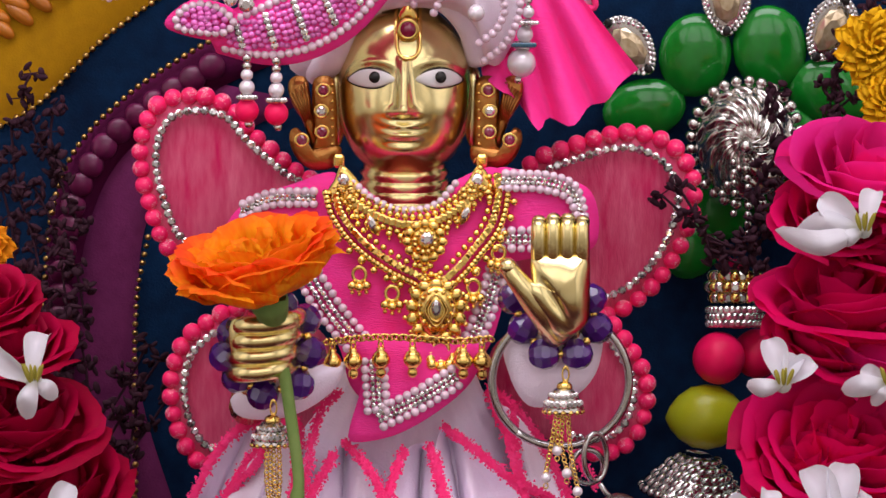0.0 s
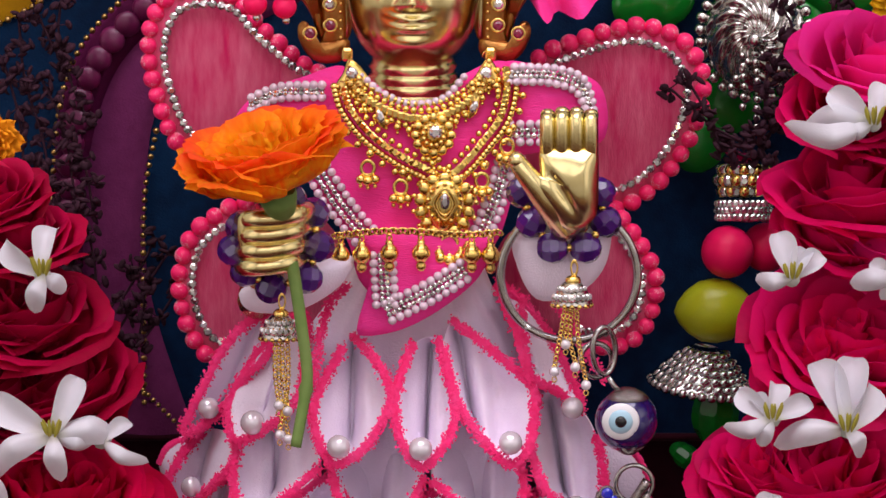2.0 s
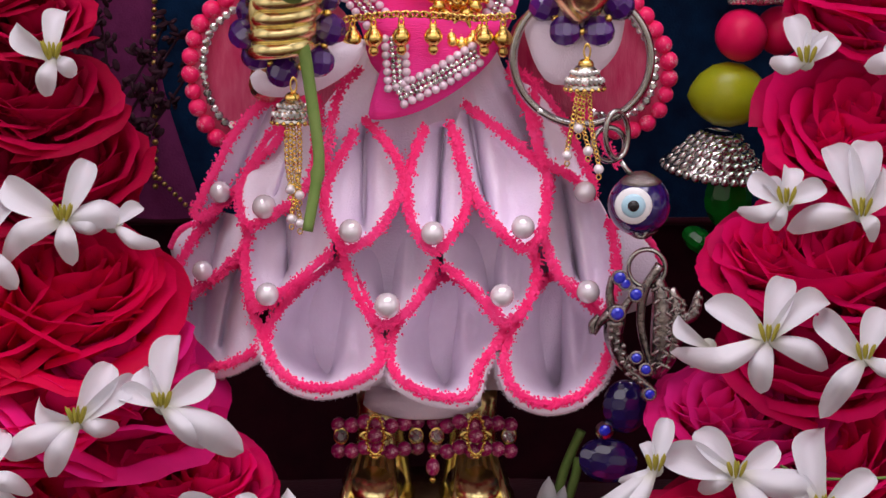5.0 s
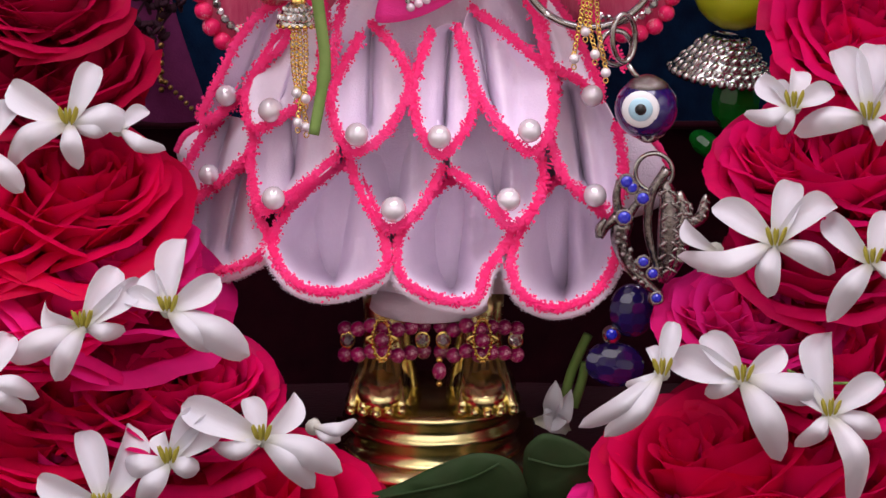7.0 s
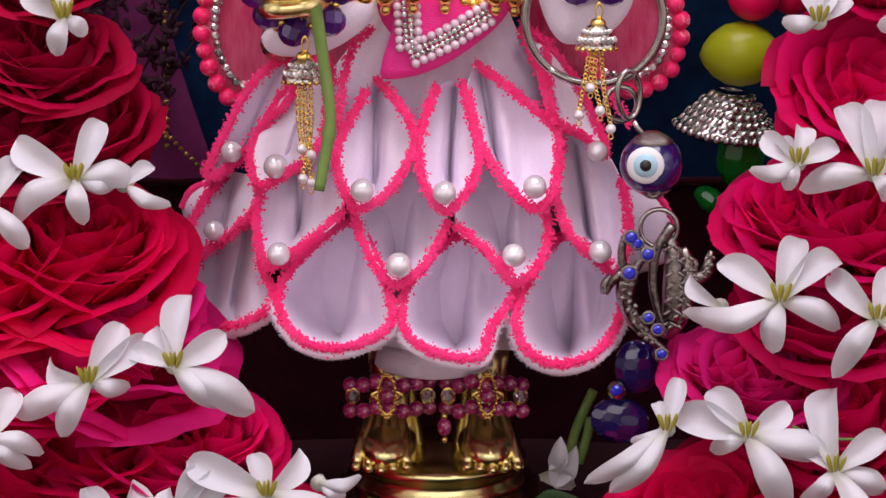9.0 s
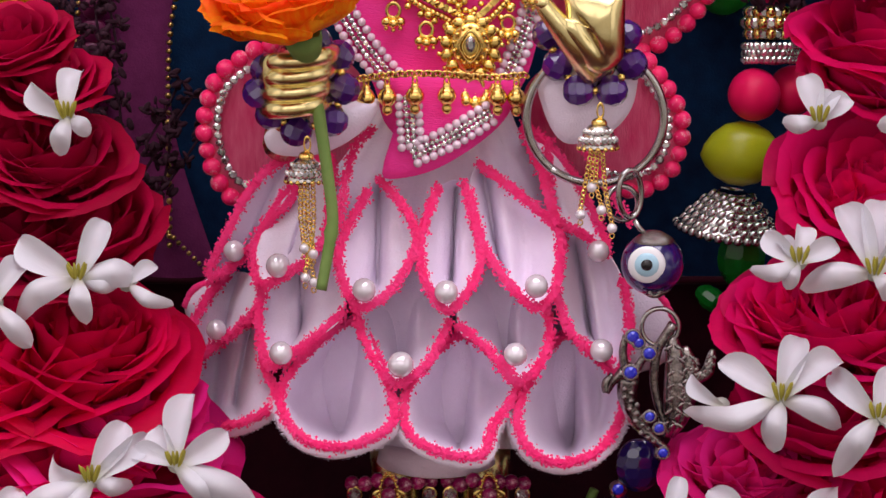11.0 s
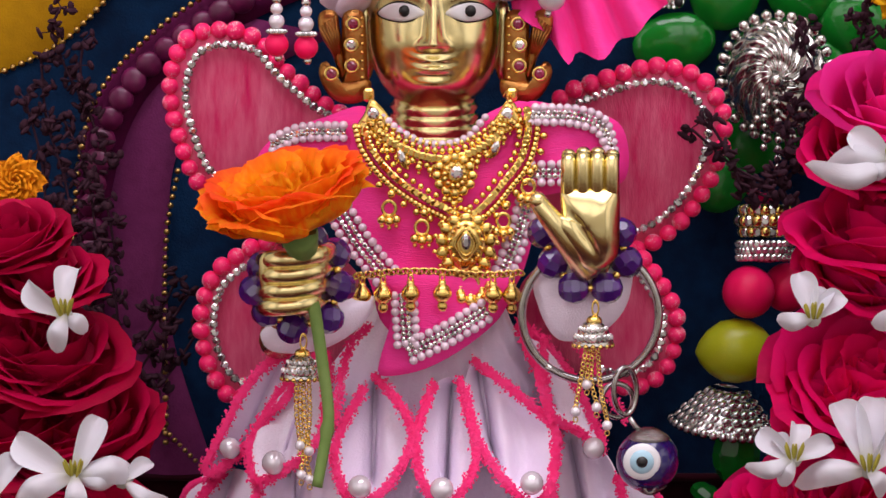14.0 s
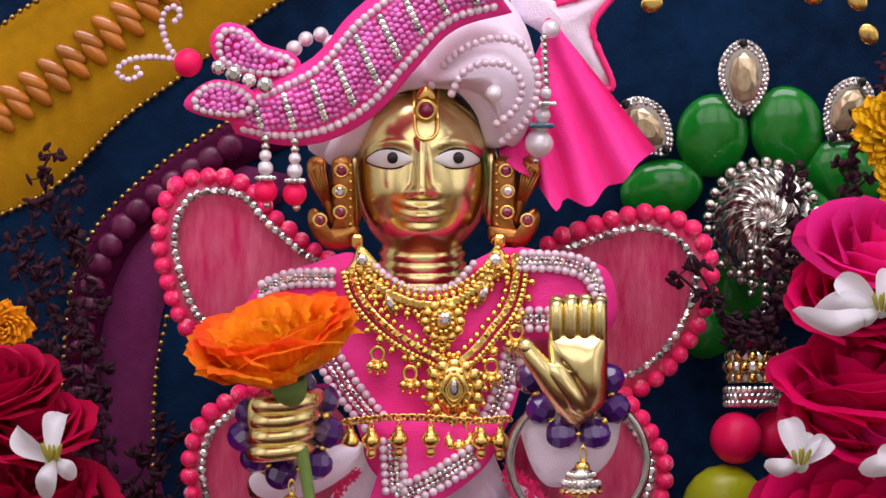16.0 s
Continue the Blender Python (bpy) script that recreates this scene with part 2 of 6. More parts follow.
def ball(bm, place, r, seg=16, rings=10, turn=None, index=0):
    rs = r if isinstance(r, (tuple, list)) else (r, r, r)
    m = Matrix.Translation(place) @ (turn.to_4x4() if turn else Matrix()) @ Matrix.Diagonal((*rs, 1))
    made = bmesh.ops.create_uvsphere(bm, u_segments=seg, v_segments=rings, radius=1, matrix=m)
    if index:
        for f in {f for v in made["verts"] for f in v.link_faces}:
            f.material_index = index
    return bm


def turned(bm, place, profile, seg=32, stretch=1.0, index=0):
    """A lathe about the upright axis: profile rows of radius and height."""
    rings = [[bm.verts.new(Vector(place) + Vector((r * math.cos(w), r * stretch * math.sin(w), h))) for w in [2 * math.pi * j / seg for j in range(seg)]] for r, h in profile]
    for a, b in zip(rings, rings[1:]):
        for j in range(seg):
            bm.faces.new((a[j], a[(j + 1) % seg], b[(j + 1) % seg], b[j])).material_index = index
    bm.faces.new(rings[0][::-1]).material_index = index
    bm.faces.new(rings[-1]).material_index = index
    return bm


def panel(bm, outline, depth, thick=0.002, bulge=0.0, rings=8, n=72, centre=None, wave=None, index=0):
    """A padded piece of cloth or metal inside a closed outline on the board, with a back."""
    rim = spline(outline, n, True)
    c = np.array(centre) if centre else rim.mean(0)
    front, back = [], []
    for k in range(rings + 1):
        s = 1 - k / rings
        row_f, row_b = [], []
        for q in rim:
            u, v = c + (q - c) * s
            y = depth(u, v) if callable(depth) else depth
            lift = bulge * (1 - s ** 2.4)
            if wave:
                lift += wave(u, v) * (1 - s ** 4)
            row_f.append(bm.verts.new(at(u, v, y - lift - thick / 2)))
            row_b.append(bm.verts.new(at(u, v, y + thick / 2)))
            if k == rings:
                break
        front.append(row_f), back.append(row_b)
    for rows, flip in ((front, 1), (back, 0)):
        for a, b in zip(rows, rows[1:]):
            for j in range(n):
                i = (j + 1) % n
                quad = (a[j], a[i], b[i], b[j]) if len(b) > 1 else (a[j], a[i], b[0])
                bm.faces.new(quad if flip else quad[::-1]).material_index = index
    for j in range(n):
        i = (j + 1) % n
        bm.faces.new((front[0][j], back[0][j], back[0][i], front[0][i])).material_index = index
    bmesh.ops.recalc_face_normals(bm, faces=bm.faces)
    return bm


def ball_mesh(name, material, seg=14, rings=9):
    bm = bmesh.new()
    bmesh.ops.create_uvsphere(bm, u_segments=seg, v_segments=rings, radius=1)
    return mesh_of(name, bm, material)


def stone_mesh(name, material):
    """A round cut stone: flat table, sloping crown, pointed back."""
    bm = bmesh.new()
    rows = [[bm.verts.new((r * math.cos(w), y, r * math.sin(w))) for w in [math.pi / 4 * (j + o) for j in range(8)]] for r, y, o in ((0.5, -0.6, 0), (0.88, -0.32, 0.5), (1, 0, 0))]
    tip = bm.verts.new((0, 0.5, 0))
    bm.faces.new(rows[0])
    for a, b, o in ((rows[0], rows[1], 0), (rows[1], rows[2], 1)):
        for j in range(8):
            i = (j + 1) % 8
            if o == 0:
                bm.faces.new((a[j], b[j], a[i])), bm.faces.new((a[i], b[j], b[i]))
            else:
                bm.faces.new((a[j], b[i], a[i])), bm.faces.new((a[j], b[j], b[i]))
    for j in range(8):
        bm.faces.new((rows[2][j], rows[2][(j + 1) % 8], tip))
    bmesh.ops.recalc_face_normals(bm, faces=bm.faces)
    return mesh_of(name, bm, material, smooth=False)


def facet_mesh(name, material, seg=8, rings=6):
    bm = bmesh.new()
    bmesh.ops.create_uvsphere(bm, u_segments=seg, v_segments=rings, radius=1)
    bmesh.ops.bevel(bm, geom=bm.verts[:], offset=0.12, segments=1, affect="VERTICES")
    return mesh_of(name, bm, material, smooth=False)


PEARL, SEED, LILAC, GOLDBALL = (ball_mesh(n, m) for n, m in (("pearl", M_PEARL), ("seed_bead", M_SEED), ("lilac_bead", M_LILAC), ("gold_ball", M_GOLD)))
PINKBEAD, PINKBALL, SILVERBALL = (ball_mesh(n, m, 20, 14) for n, m in (("pink_bead", M_PINKBEAD), ("pink_ball", M_PINKBALL), ("silver_ball", M_SILVER)))
BRONZEBALL = ball_mesh("bronze_bead", mat("bronze_bead", (0.50, 0.34, 0.12), 0.3, 1.0, (0.34, 0.2, 0.06), 3, 0.5, island=0.2))
STONE, RUBY, BLUESTONE = stone_mesh("rhinestone", M_STONE), stone_mesh("ruby", M_RUBY), stone_mesh("blue_stone", M_BLUESTONE)
AMETHYST = facet_mesh("amethyst", M_PURPLE)


def string_of(name, me, parent, points, r, y, gap=2.0, closed=False, squash=1.0, skip=None, label=""):
    """Beads side by side along a curve on the board."""
    n = max(2, round(length(points, closed) / (r * gap)))
    made = []
    for i, (u, v) in enumerate(spline(points, n, closed)):
        if skip and skip(u, v):
            continue
        rr = size(r) * random.uniform(0.93, 1.06)
        d = y(u, v) if callable(y) else y
        spin = Euler((random.uniform(-.25, .25), random.uniform(0, 6), random.uniform(-.25, .25))).to_matrix()
        made.append(bead(name, me, parent, at(u + random.uniform(-.04, .04) * r, v + random.uniform(-.04, .04) * r, d), (rr, rr * squash, rr), spin, label))
    return made


# ---- the setting ----
def slab(name, lo, hi, material, label="", kind="structure"):
    bm = bmesh.new()
    bmesh.ops.create_cube(bm, size=1, matrix=Matrix.Translation((Vector(lo) + Vector(hi)) / 2) @ Matrix.Diagonal((*(Vector(hi) - Vector(lo)), 1)))
    return tagged(part(name, mesh_of(name, bm, material, smooth=False), None), label, kind=kind)


def room():
    slab("floor", (-2.2, -2.6, -0.95), (2.2, 0.9, -0.9), M_WOOD, "dark wooden room floor")
    slab("ceiling", (-2.2, -2.6, 2.4), (2.2, 0.9, 2.45), M_WALL, "cream painted ceiling")
    slab("wall_back", (-2.2, 0.6, -0.9), (2.2, 0.65, 2.4), M_WALL, "cream painted wall")
    slab("wall_left", (-2.2, -2.5, -0.9), (-2.15, 0.6, 2.4), M_WALL, "cream painted wall")
    slab("wall_right", (2.15, -2.5, -0.9), (2.2, 0.6, 2.4), M_WALL, "cream painted wall")
    slab("wall_front", (-2.2, -2.55, -0.9), (2.2, -2.5, 2.4), M_WALL, "cream painted wall")
    slab("altar", (-0.6, -0.22, -0.9), (0.6, 0.32, -0.012), M_WOOD, "dark wooden altar platform", kind="")


room()


def high(u, v):
    """The upper sheet of the drawing."""
    return u - 32, v - 142


def low(u, v):
    """The lower sheet of the drawing."""
    return (u - 821) / 1.0048 + 784, (v + 132) / 1.0048 + 441


def foot(u, v):
    """The lowest sheet of the drawing."""
    return (u - 835) / 1.007 + 784, (v + 309) / 1.007 + 441


def many(sheet, *points):
    return [sheet(*q) for q in points]


def flat(u, v, y, r, tip=0.0, roll=0.0):
    """A frame on the board that faces the viewer."""
    return Matrix.Translation(at(u, v, y)) @ pose(0, 0, 0, tip, roll, 0) @ Matrix.Scale(r, 4)


# ---- backdrop: navy velvet with applique arcs ----
WALL_Y = 0.062


def backdrop():
    base = slab("backdrop", at(-600, -700, WALL_Y), at(2200, 968, WALL_Y) + Vector((0, 0.004, 0)), M_NAVY, "navy blue velvet hanging behind the figure")
    def band(name, inner, outer, y, material, label):
        a, b = spline(inner, 60), spline(outer, 60)
        bm = bmesh.new()
        rows = []
        for p, q in zip(a, b):
            row = []
            for s in np.linspace(0, 1, 9):
                u, v = p + (q - p) * s
                lift = 0.0022 * math.sin(math.pi * min(max(s, 0.0), 1)) ** 0.4
                row.append(bm.verts.new(at(u, v, y - lift)))
            rows.append(row)
        for r, t in zip(rows, rows[1:]):
            for j in range(8):
                bm.faces.new((r[j], r[j + 1], t[j + 1], t[j]))
        return part(name, bm, material, base, label)
    y = WALL_Y - 0.001
    band_in = [(-92, -52), (-2, -122), (78, -172), (168, -232), (300, -330), (420, -430)]
    outer = [(-60, 250), (60, 190), (180, 72), (290, -10), (420, -110), (560, -210)]
    inner = band_in
    band("mustard_band", inner, outer, y, M_MUSTARD, "mustard yellow felt arc edged with gold beads")
    plum_out = [(80, 900), (78, 600), (88, 400), (130, 270), (230, 165), (350, 85), (470, 20)]
    plum_in = [(135, 900), (132, 610), (150, 430), (200, 300), (290, 215), (400, 150), (520, 100)]
    band("plum_band", plum_in, plum_out, y, M_PLUM, "plum velvet arc with padded beads")
    mauve_in = [(330, 960), (250, 700), (245, 500), (265, 380), (330, 300), (420, 240), (540, 180)]
    mauve_out = [(180, 960), (140, 800), (130, 610), (148, 430), (198, 300), (288, 215), (398, 150)]
    band("mauve_band", mauve_in, mauve_out, y + 0.0004, M_MAUVE, "mauve felt arc beside the plum band")
    for pts, r in ((outer, 6.5), (band_in, 6.5), (plum_out, 6.5), ([(240, 900), (240, 560), (262, 420)], 6.0), ([(160, 760), (215, 850), (250, 890), (320, 960)], 5.0)):
        string_of("gold_bead", BRONZEBALL, base, pts, r, y - 0.003, 2.5)
    plum_mid = [(105, 800), (104, 600), (118, 410), (165, 285), (260, 190), (375, 118)]
    plums = ball_mesh("padded_bead", mat("plum_bead", (0.17, 0.006, 0.07), 0.4, 0.0, (0.075, 0.003, 0.032), 1.5, 0.5, coat=0.1, island=0.15))
    string_of("padded_bead", plums, base, plum_mid, 25, y - 0.0035, 1.5, squash=0.6)
    amber = ball_mesh("amber_drop", mat("amber_drop", (0.50, 0.17, 0.01), 0.15, 0.0, (0.40, 0.12, 0.01), 200, 0.5, coat=0.8, island=0.15))
    for i, (u, v) in enumerate(spline([(-40, 60), (60, -10), (150, -80), (260, -165), (350, -240)], 13)):
        for k in (0, 1):
            bead("amber_drop", amber, base, at(u + 10 * k - 3, v + 22 * k - 12, y - 0.003), (size(34), size(12), size(15)), Euler((0, radians(28 + 14 * k), 0)).to_matrix())
    for u, v in many(high, (1155, 5), (1440, -10), (1520, 0), (1540, 60), (1400, -30)):
        bead("sequin", GOLDBALL, base, at(u, v, y - 0.003), (size(22), size(6), size(18)), Euler((0, random.uniform(-1, 1), 0)).to_matrix())
    # padded trim along the lower edge, and the dark cloth under it
    trim = bmesh.new()
    tube(trim, [at(u, 962, WALL_Y - 0.002) for u in np.linspace(-600, 2200, 30)], 0.0011)
    part("trim_cord", trim, M_DARKRED, base, "dark red cord")
    slab("cloth_back", at(-600, 962, WALL_Y + 0.004), at(2200, 1750, WALL_Y + 0.004) + Vector((0, 0.004, 0)), M_DARKRED, "dark red cloth below the hanging")
    bm = bmesh.new()
    top = at(720, 1640, -0.03).z
    rows = []
    for i in range(41):
        row = []
        for j in range(21):
            x, yy = -0.3 + 0.6 * i / 40, -0.18 + 0.30 * j / 20
            row.append(bm.verts.new((x, yy, top - 0.001 + 0.0016 * noise.noise(Vector((x * 60, yy * 60, 0))))))
        rows.append(row)
    for a, b in zip(rows, rows[1:]):
        for j in range(20):
            bm.faces.new((a[j], b[j], b[j + 1], a[j + 1]))
    tagged(part("altar_cloth", bm, M_DARKRED), "dark red cloth spread over the altar", kind="structure")
    return top


TOP = backdrop()


# ---- the figure: one mesh ----
FACE = (716, 150)


def face_half(b):
    """Half the width of the head at a height from -1 (crown) to 1 (chin): full cheeks and a broad round jaw."""
    b = min(1.0, max(-1.0, b))
    return 118 * (1 - b * b) ** 0.5 if b < 0 else 118 * (1 - b ** 2.55) ** 0.43


def face_y(u, v):
    a, b = u - FACE[0], (v - FACE[1]) / (146 if v < FACE[1] else 163)
    p = min(1.0, abs(a) / max(1.0, face_half(b)))
    s = max(0.0, (1 - p ** 2.3) * (1 - min(1.0, abs(b)) ** (2 if b < 0 else 4.5)))
    d = 124 * s ** 0.44
    def g(x, c, k):
        return math.exp(-((x - c) / k) ** 2)
    up = min(1, max(0, (v - 106) / 92)) if v < 200 else max(0, 1 - (v - 200) / 8)
    d += (10 + 27 * up) * g(a, -2, 8 + 6 * up * up) * (1 if 104 < v < 209 else 0)
    d += 14 * g(v, 199, 8) * (g(a, -20, 10) + g(a, 16, 10))
    bow = 225 - 0.003 * a * a + 3 * g(a, -2, 6)
    d += 12 * g(a, -2, 31) * g(v, bow, 6) + 14 * g(a, -2, 24) * g(v, 241 - 0.004 * a * a, 7) - 10 * g(a, -2, 36) * g(v, 232 - 0.005 * a * a, 3)
    d += 11 * g(a, -2, 26) * g(v, 268, 15) - 4 * g(a, -2, 30) * g(v, 252, 5)
    for e in (-57, 60):
        d -= 5 * g(a, e, 40) * g(v, 138, 19)
        d += 4 * g(a, e, 46) * g(v, 106 + 0.008 * (a - e) ** 2, 6)
        d += 5 * g(a, e, 40) * g(v, 196, 24)
    return -d * UNIT


def figure():
    bm = bmesh.new()
    rows, n = [], 120
    for i in range(1, 90):
        phi = math.pi * i / 90
        row = []
        for j in range(n):
            th = 2 * math.pi * j / n
            a, dep, b = math.sin(phi) * math.cos(th), math.sin(phi) * math.sin(th), -math.cos(phi)
            u, v = FACE[0] + a / math.sin(phi) * face_half(b), FACE[1] + b * (146 if b < 0 else 163)
            y = face_y(u, v) if dep < 0 else 128 * UNIT * (max(0, 1 - a * a - b * b) ** 0.5)
            row.append(bm.verts.new(at(u, v, y)))
        rows.append(row)
    for r, t in zip(rows, rows[1:]):
        for j in range(n):
            bm.faces.new((r[j], r[(j + 1) % n], t[(j + 1) % n], t[j]))
    bm.faces.new(rows[0][::-1]), bm.faces.new(rows[-1])
    # eyes
    for e, s in ((658, 1), (777, 1)):
        for k, m, lift in ((1.07, 2, 0.0004), (1.0, 1, 0.0009)):
            rim = [(-42, 3), (-28, -8), (-5, -15), (18, -14), (36, -4), (41, 5), (22, 14), (-5, 17), (-28, 11)]
            if e < 700:
                rim = [(-a, b) for a, b in rim][::-1]
            panel(bm, [(e + a * k, 138 + b * k * (1.1 if m == 2 else 1)) for a, b in rim], lambda u, v, q=lift: face_y(e + (u - e) * .9, 138) - q + 0.0010 * (abs(u - e) / 42) ** 2, 0.0006, 0.0004, 4, 36, index=m)
        ball(bm, at(e + 3 if e > 700 else e + 5, 137, face_y(e, 138) - 0.0019), (size(10), size(5), size(10.5)), index=2)
    for e in (-1, 1):
        ball(bm, at(FACE[0] + e * 122, 190, 0.002), (size(20), size(14), size(75)))
    # neck with rings
    c = at(716, 330, 0.0035)
    turned(bm, c, [(size(r * 1.05), size(h)) for r, h in ((70, 90), (70, 42), (71, 34), (76, 27), (71, 19), (72, 16), (77, 9), (73, 1), (74, -2), (80, -9), (76, -17), (77, -20), (83, -28), (82, -36), (92, -54), (120, -72))], 40)
    # torso, legs
    ball(bm, at(735, 480, 0.004), (size(150), size(85), size(180)))
    for s in (-72, 72):
        leg = at(719 + s * 1.12, 1450, -0.006)
        turned(bm, leg, [(size(r), size(h)) for r, h in ((46, 260), (44, 150), (45, 120), (48, 96), (51, 92), (49, 86), (54, 60), (58, 34), (61, 30), (59, 24), (63, 6), (60, 0))], 28, 0.8)
    # feet with toes
    for s, out in ((-95, -1), (90, 1)):
        x = 719 + s
        base = at(x, 1448, -0.016)
        ball(bm, base + Vector((0, 0.004, 0.002)), (size(58), 0.015, size(40)))
        for k in range(5):
            side = k - 2
            top = base + Vector((size(side * 12), 0.006, size(62)))
            toe = base + Vector((size(side * 23 + out * 6), -0.0095 + 0.0012 * abs(side), size(-3)))
            knuckle = base + Vector((size(side * 19 + out * 4), -0.0035, size(26)))
            tube(bm, [Vector(q) for q in spline([top, knuckle, toe], 12)], lambda t: size(14.5 - 4 * t), 12)
            ball(bm, toe, (size(10.5), 0.0024, size(9.5)))
    # pedestal: tiers
    c = Vector((at(719, 1500, 0).x, -0.004, 0))
    z0 = at(719, 1478, -0.02).z
    turned(bm, c, [(size(r), z0 + size(h)) for r, h in ((40, 4), (150, 2), (158, -3), (161, -10), (156, -18), (146, -28), (146, -38), (154, -46), (158, -54), (153, -62), (150, -82), (158, -92), (164, -99), (40, -100))], 64, 0.92)
    for x0, x1, y0, y1, za, zb in ((-172, 172, -0.030, 0.022, z0 + size(-118), z0 + size(-98)), (-186, 186, -0.033, 0.025, TOP, z0 + size(-118))):
        m = Matrix.Translation(c + Vector((0, (y0 + y1) / 2 + 0.004, (za + zb) / 2))) @ Matrix.Diagonal((size(x1 - x0), y1 - y0, zb - za, 1))
        bmesh.ops.create_cube(bm, size=1, matrix=m)
    # the closed fist that holds the stem: four curled fingers over a palm
    fy = -0.040
    ball(bm, at(470, 612, fy + 0.006), (size(58), size(48), size(60)))
    panel(bm, [(412, 566), (470, 558), (520, 552), (528, 574), (512, 650), (492, 672), (428, 664), (408, 620)], fy - 0.0012, 0.005, 0.0012, 5, 48)
    for k in range(4):
        v = 573 + 28 * k
        pts = [at(530 - 4 * k, v - 12, fy + 0.004), at(512 - 4 * k, v - 5, fy - 0.003), at(470 - 3 * k, v + 2, fy - 0.0055), at(432 - 2 * k, v + 4, fy - 0.004), at(412, v + 4, fy + 0.002)]
        tube(bm, [Vector(q) for q in spline(pts, 16)], lambda t: size(16.5 - 3 * (2 * t - 1) ** 4), 14)
        ball(bm, at(528 - 4 * k, v - 12, fy + 0.004), size(15.5)), ball(bm, at(414, v + 4, fy + 0.002), size(14))
    tube(bm, [at(455, 660, fy + 0.008), at(440, 720, 0.0), at(470, 560, 0.012)], size(36), 14)
    # the raised open hand
    hy = -0.040
    panel(bm, [(940, 500), (939, 462), (952, 452), (985, 450), (1030, 450), (1043, 460), (1044, 500), (1043, 552), (1034, 578), (1002, 597), (972, 586), (940, 548), (920, 515), (924, 492)], hy - 0.0002, 0.0042, 0.0030, 9, 80, (988, 520),
          wave=lambda u, v: 0.0020 * math.exp(-((u - 938 - (v - 530) * 0.5) / 26) ** 2 - ((v - 535) / 50) ** 2) + 0.0014 * math.exp(-((u - 1025) / 24) ** 2 - ((v - 530) / 60) ** 2) - 0.0014 * math.exp(-((u - 975 - (v - 520) * 0.6) / 9) ** 2 - ((v - 535) / 40) ** 2))
    for k in range(4):
        u, top = 953 + 25.6 * k, 391 - (4 if k in (1, 2) else 0)
        tube(bm, [at(u, 480, hy - 0.0005), at(u, 452, hy - 0.0016), at(u, 425, hy - 0.0022), at(u, 404, hy - 0.0020), at(u + 1, top, hy - 0.0012)], lambda t: size(13.4 - 0.7 * t), 14)
        ball(bm, at(u + 1, top, hy - 0.0012), (size(12.7), size(12.7), size(10)))
    tube(bm, [at(u, v, hy + d) for u, v, d in spline(((990, 590, 0.003), (962, 556, -0.0012), (936, 522, -0.0026), (914, 494, -0.0028), (899, 472, -0.0024)), 20)], lambda t: size(29 - 13.5 * t), 16)
    ball(bm, at(899, 472, hy - 0.0028), size(15.4))
    tube(bm, [at(995, 560, hy + 0.004), at(1000, 640, -0.012), at(960, 560, 0.01)], size(34), 14)
    ob = part("statue", mesh_of("statue", bm, M_BRASS, M_EYEWHITE, M_BLACK), None)
    return tagged(ob, "polished brass statue standing on a tiered round pedestal, one palm raised", "statue")


figure()


# ---- wings ----
def wings():
    w = thing("butterfly_wings", at(735, 560, 0.02), "pink plush butterfly wings edged with glittery beads", "wings")
    shapes = (
        ((335, 170), (400, 185), (450, 240), (520, 300), (600, 360), (600, 480), (420, 480), (310, 450), (265, 360), (248, 265), (275, 190)),
        ((1110, 235), (1190, 260), (1228, 330), (1210, 420), (1150, 510), (1060, 560), (930, 540), (880, 420), (930, 300), (1010, 260)),
        ((420, 545), (340, 590), (310, 640), (303, 700), (320, 770), (360, 820), (420, 800), (560, 760), (600, 640), (520, 550)),
        ((1060, 560), (1110, 610), (1145, 680), (1130, 760), (1080, 800), (1000, 790), (880, 720), (870, 620), (960, 560)),
    )
    for k, rim in enumerate(shapes):
        y = 0.026 if k < 2 else 0.020
        bm = bmesh.new()
        panel(bm, rim, y, 0.003, 0.0015, 6, 64)
        p = part("wing", bm, M_FUR, w)
        c = np.mean(rim, 0)
        inner = [tuple(c + (np.array(q) - c) * (0.82 if k < 2 else 0.80)) for q in rim]
        hide = lambda u, v: 470 < u < 1000 and v > 330
        string_of("edge_bead", PINKBEAD, p, rim, 17, y - 0.001, 1.75, True, skip=hide)
        string_of("edge_stone", STONE, p, inner, 9, y - 0.0035, 1.65, True, skip=hide)


wings()


# ---- clothes ----
def cloth_y(u, v):
    """The rounded front of the bodice."""
    return -0.019 * math.sqrt(max(0.05, 1 - ((u - 735) / 330) ** 2)) + 0.004 - 0.00001 * max(0, v - 330)


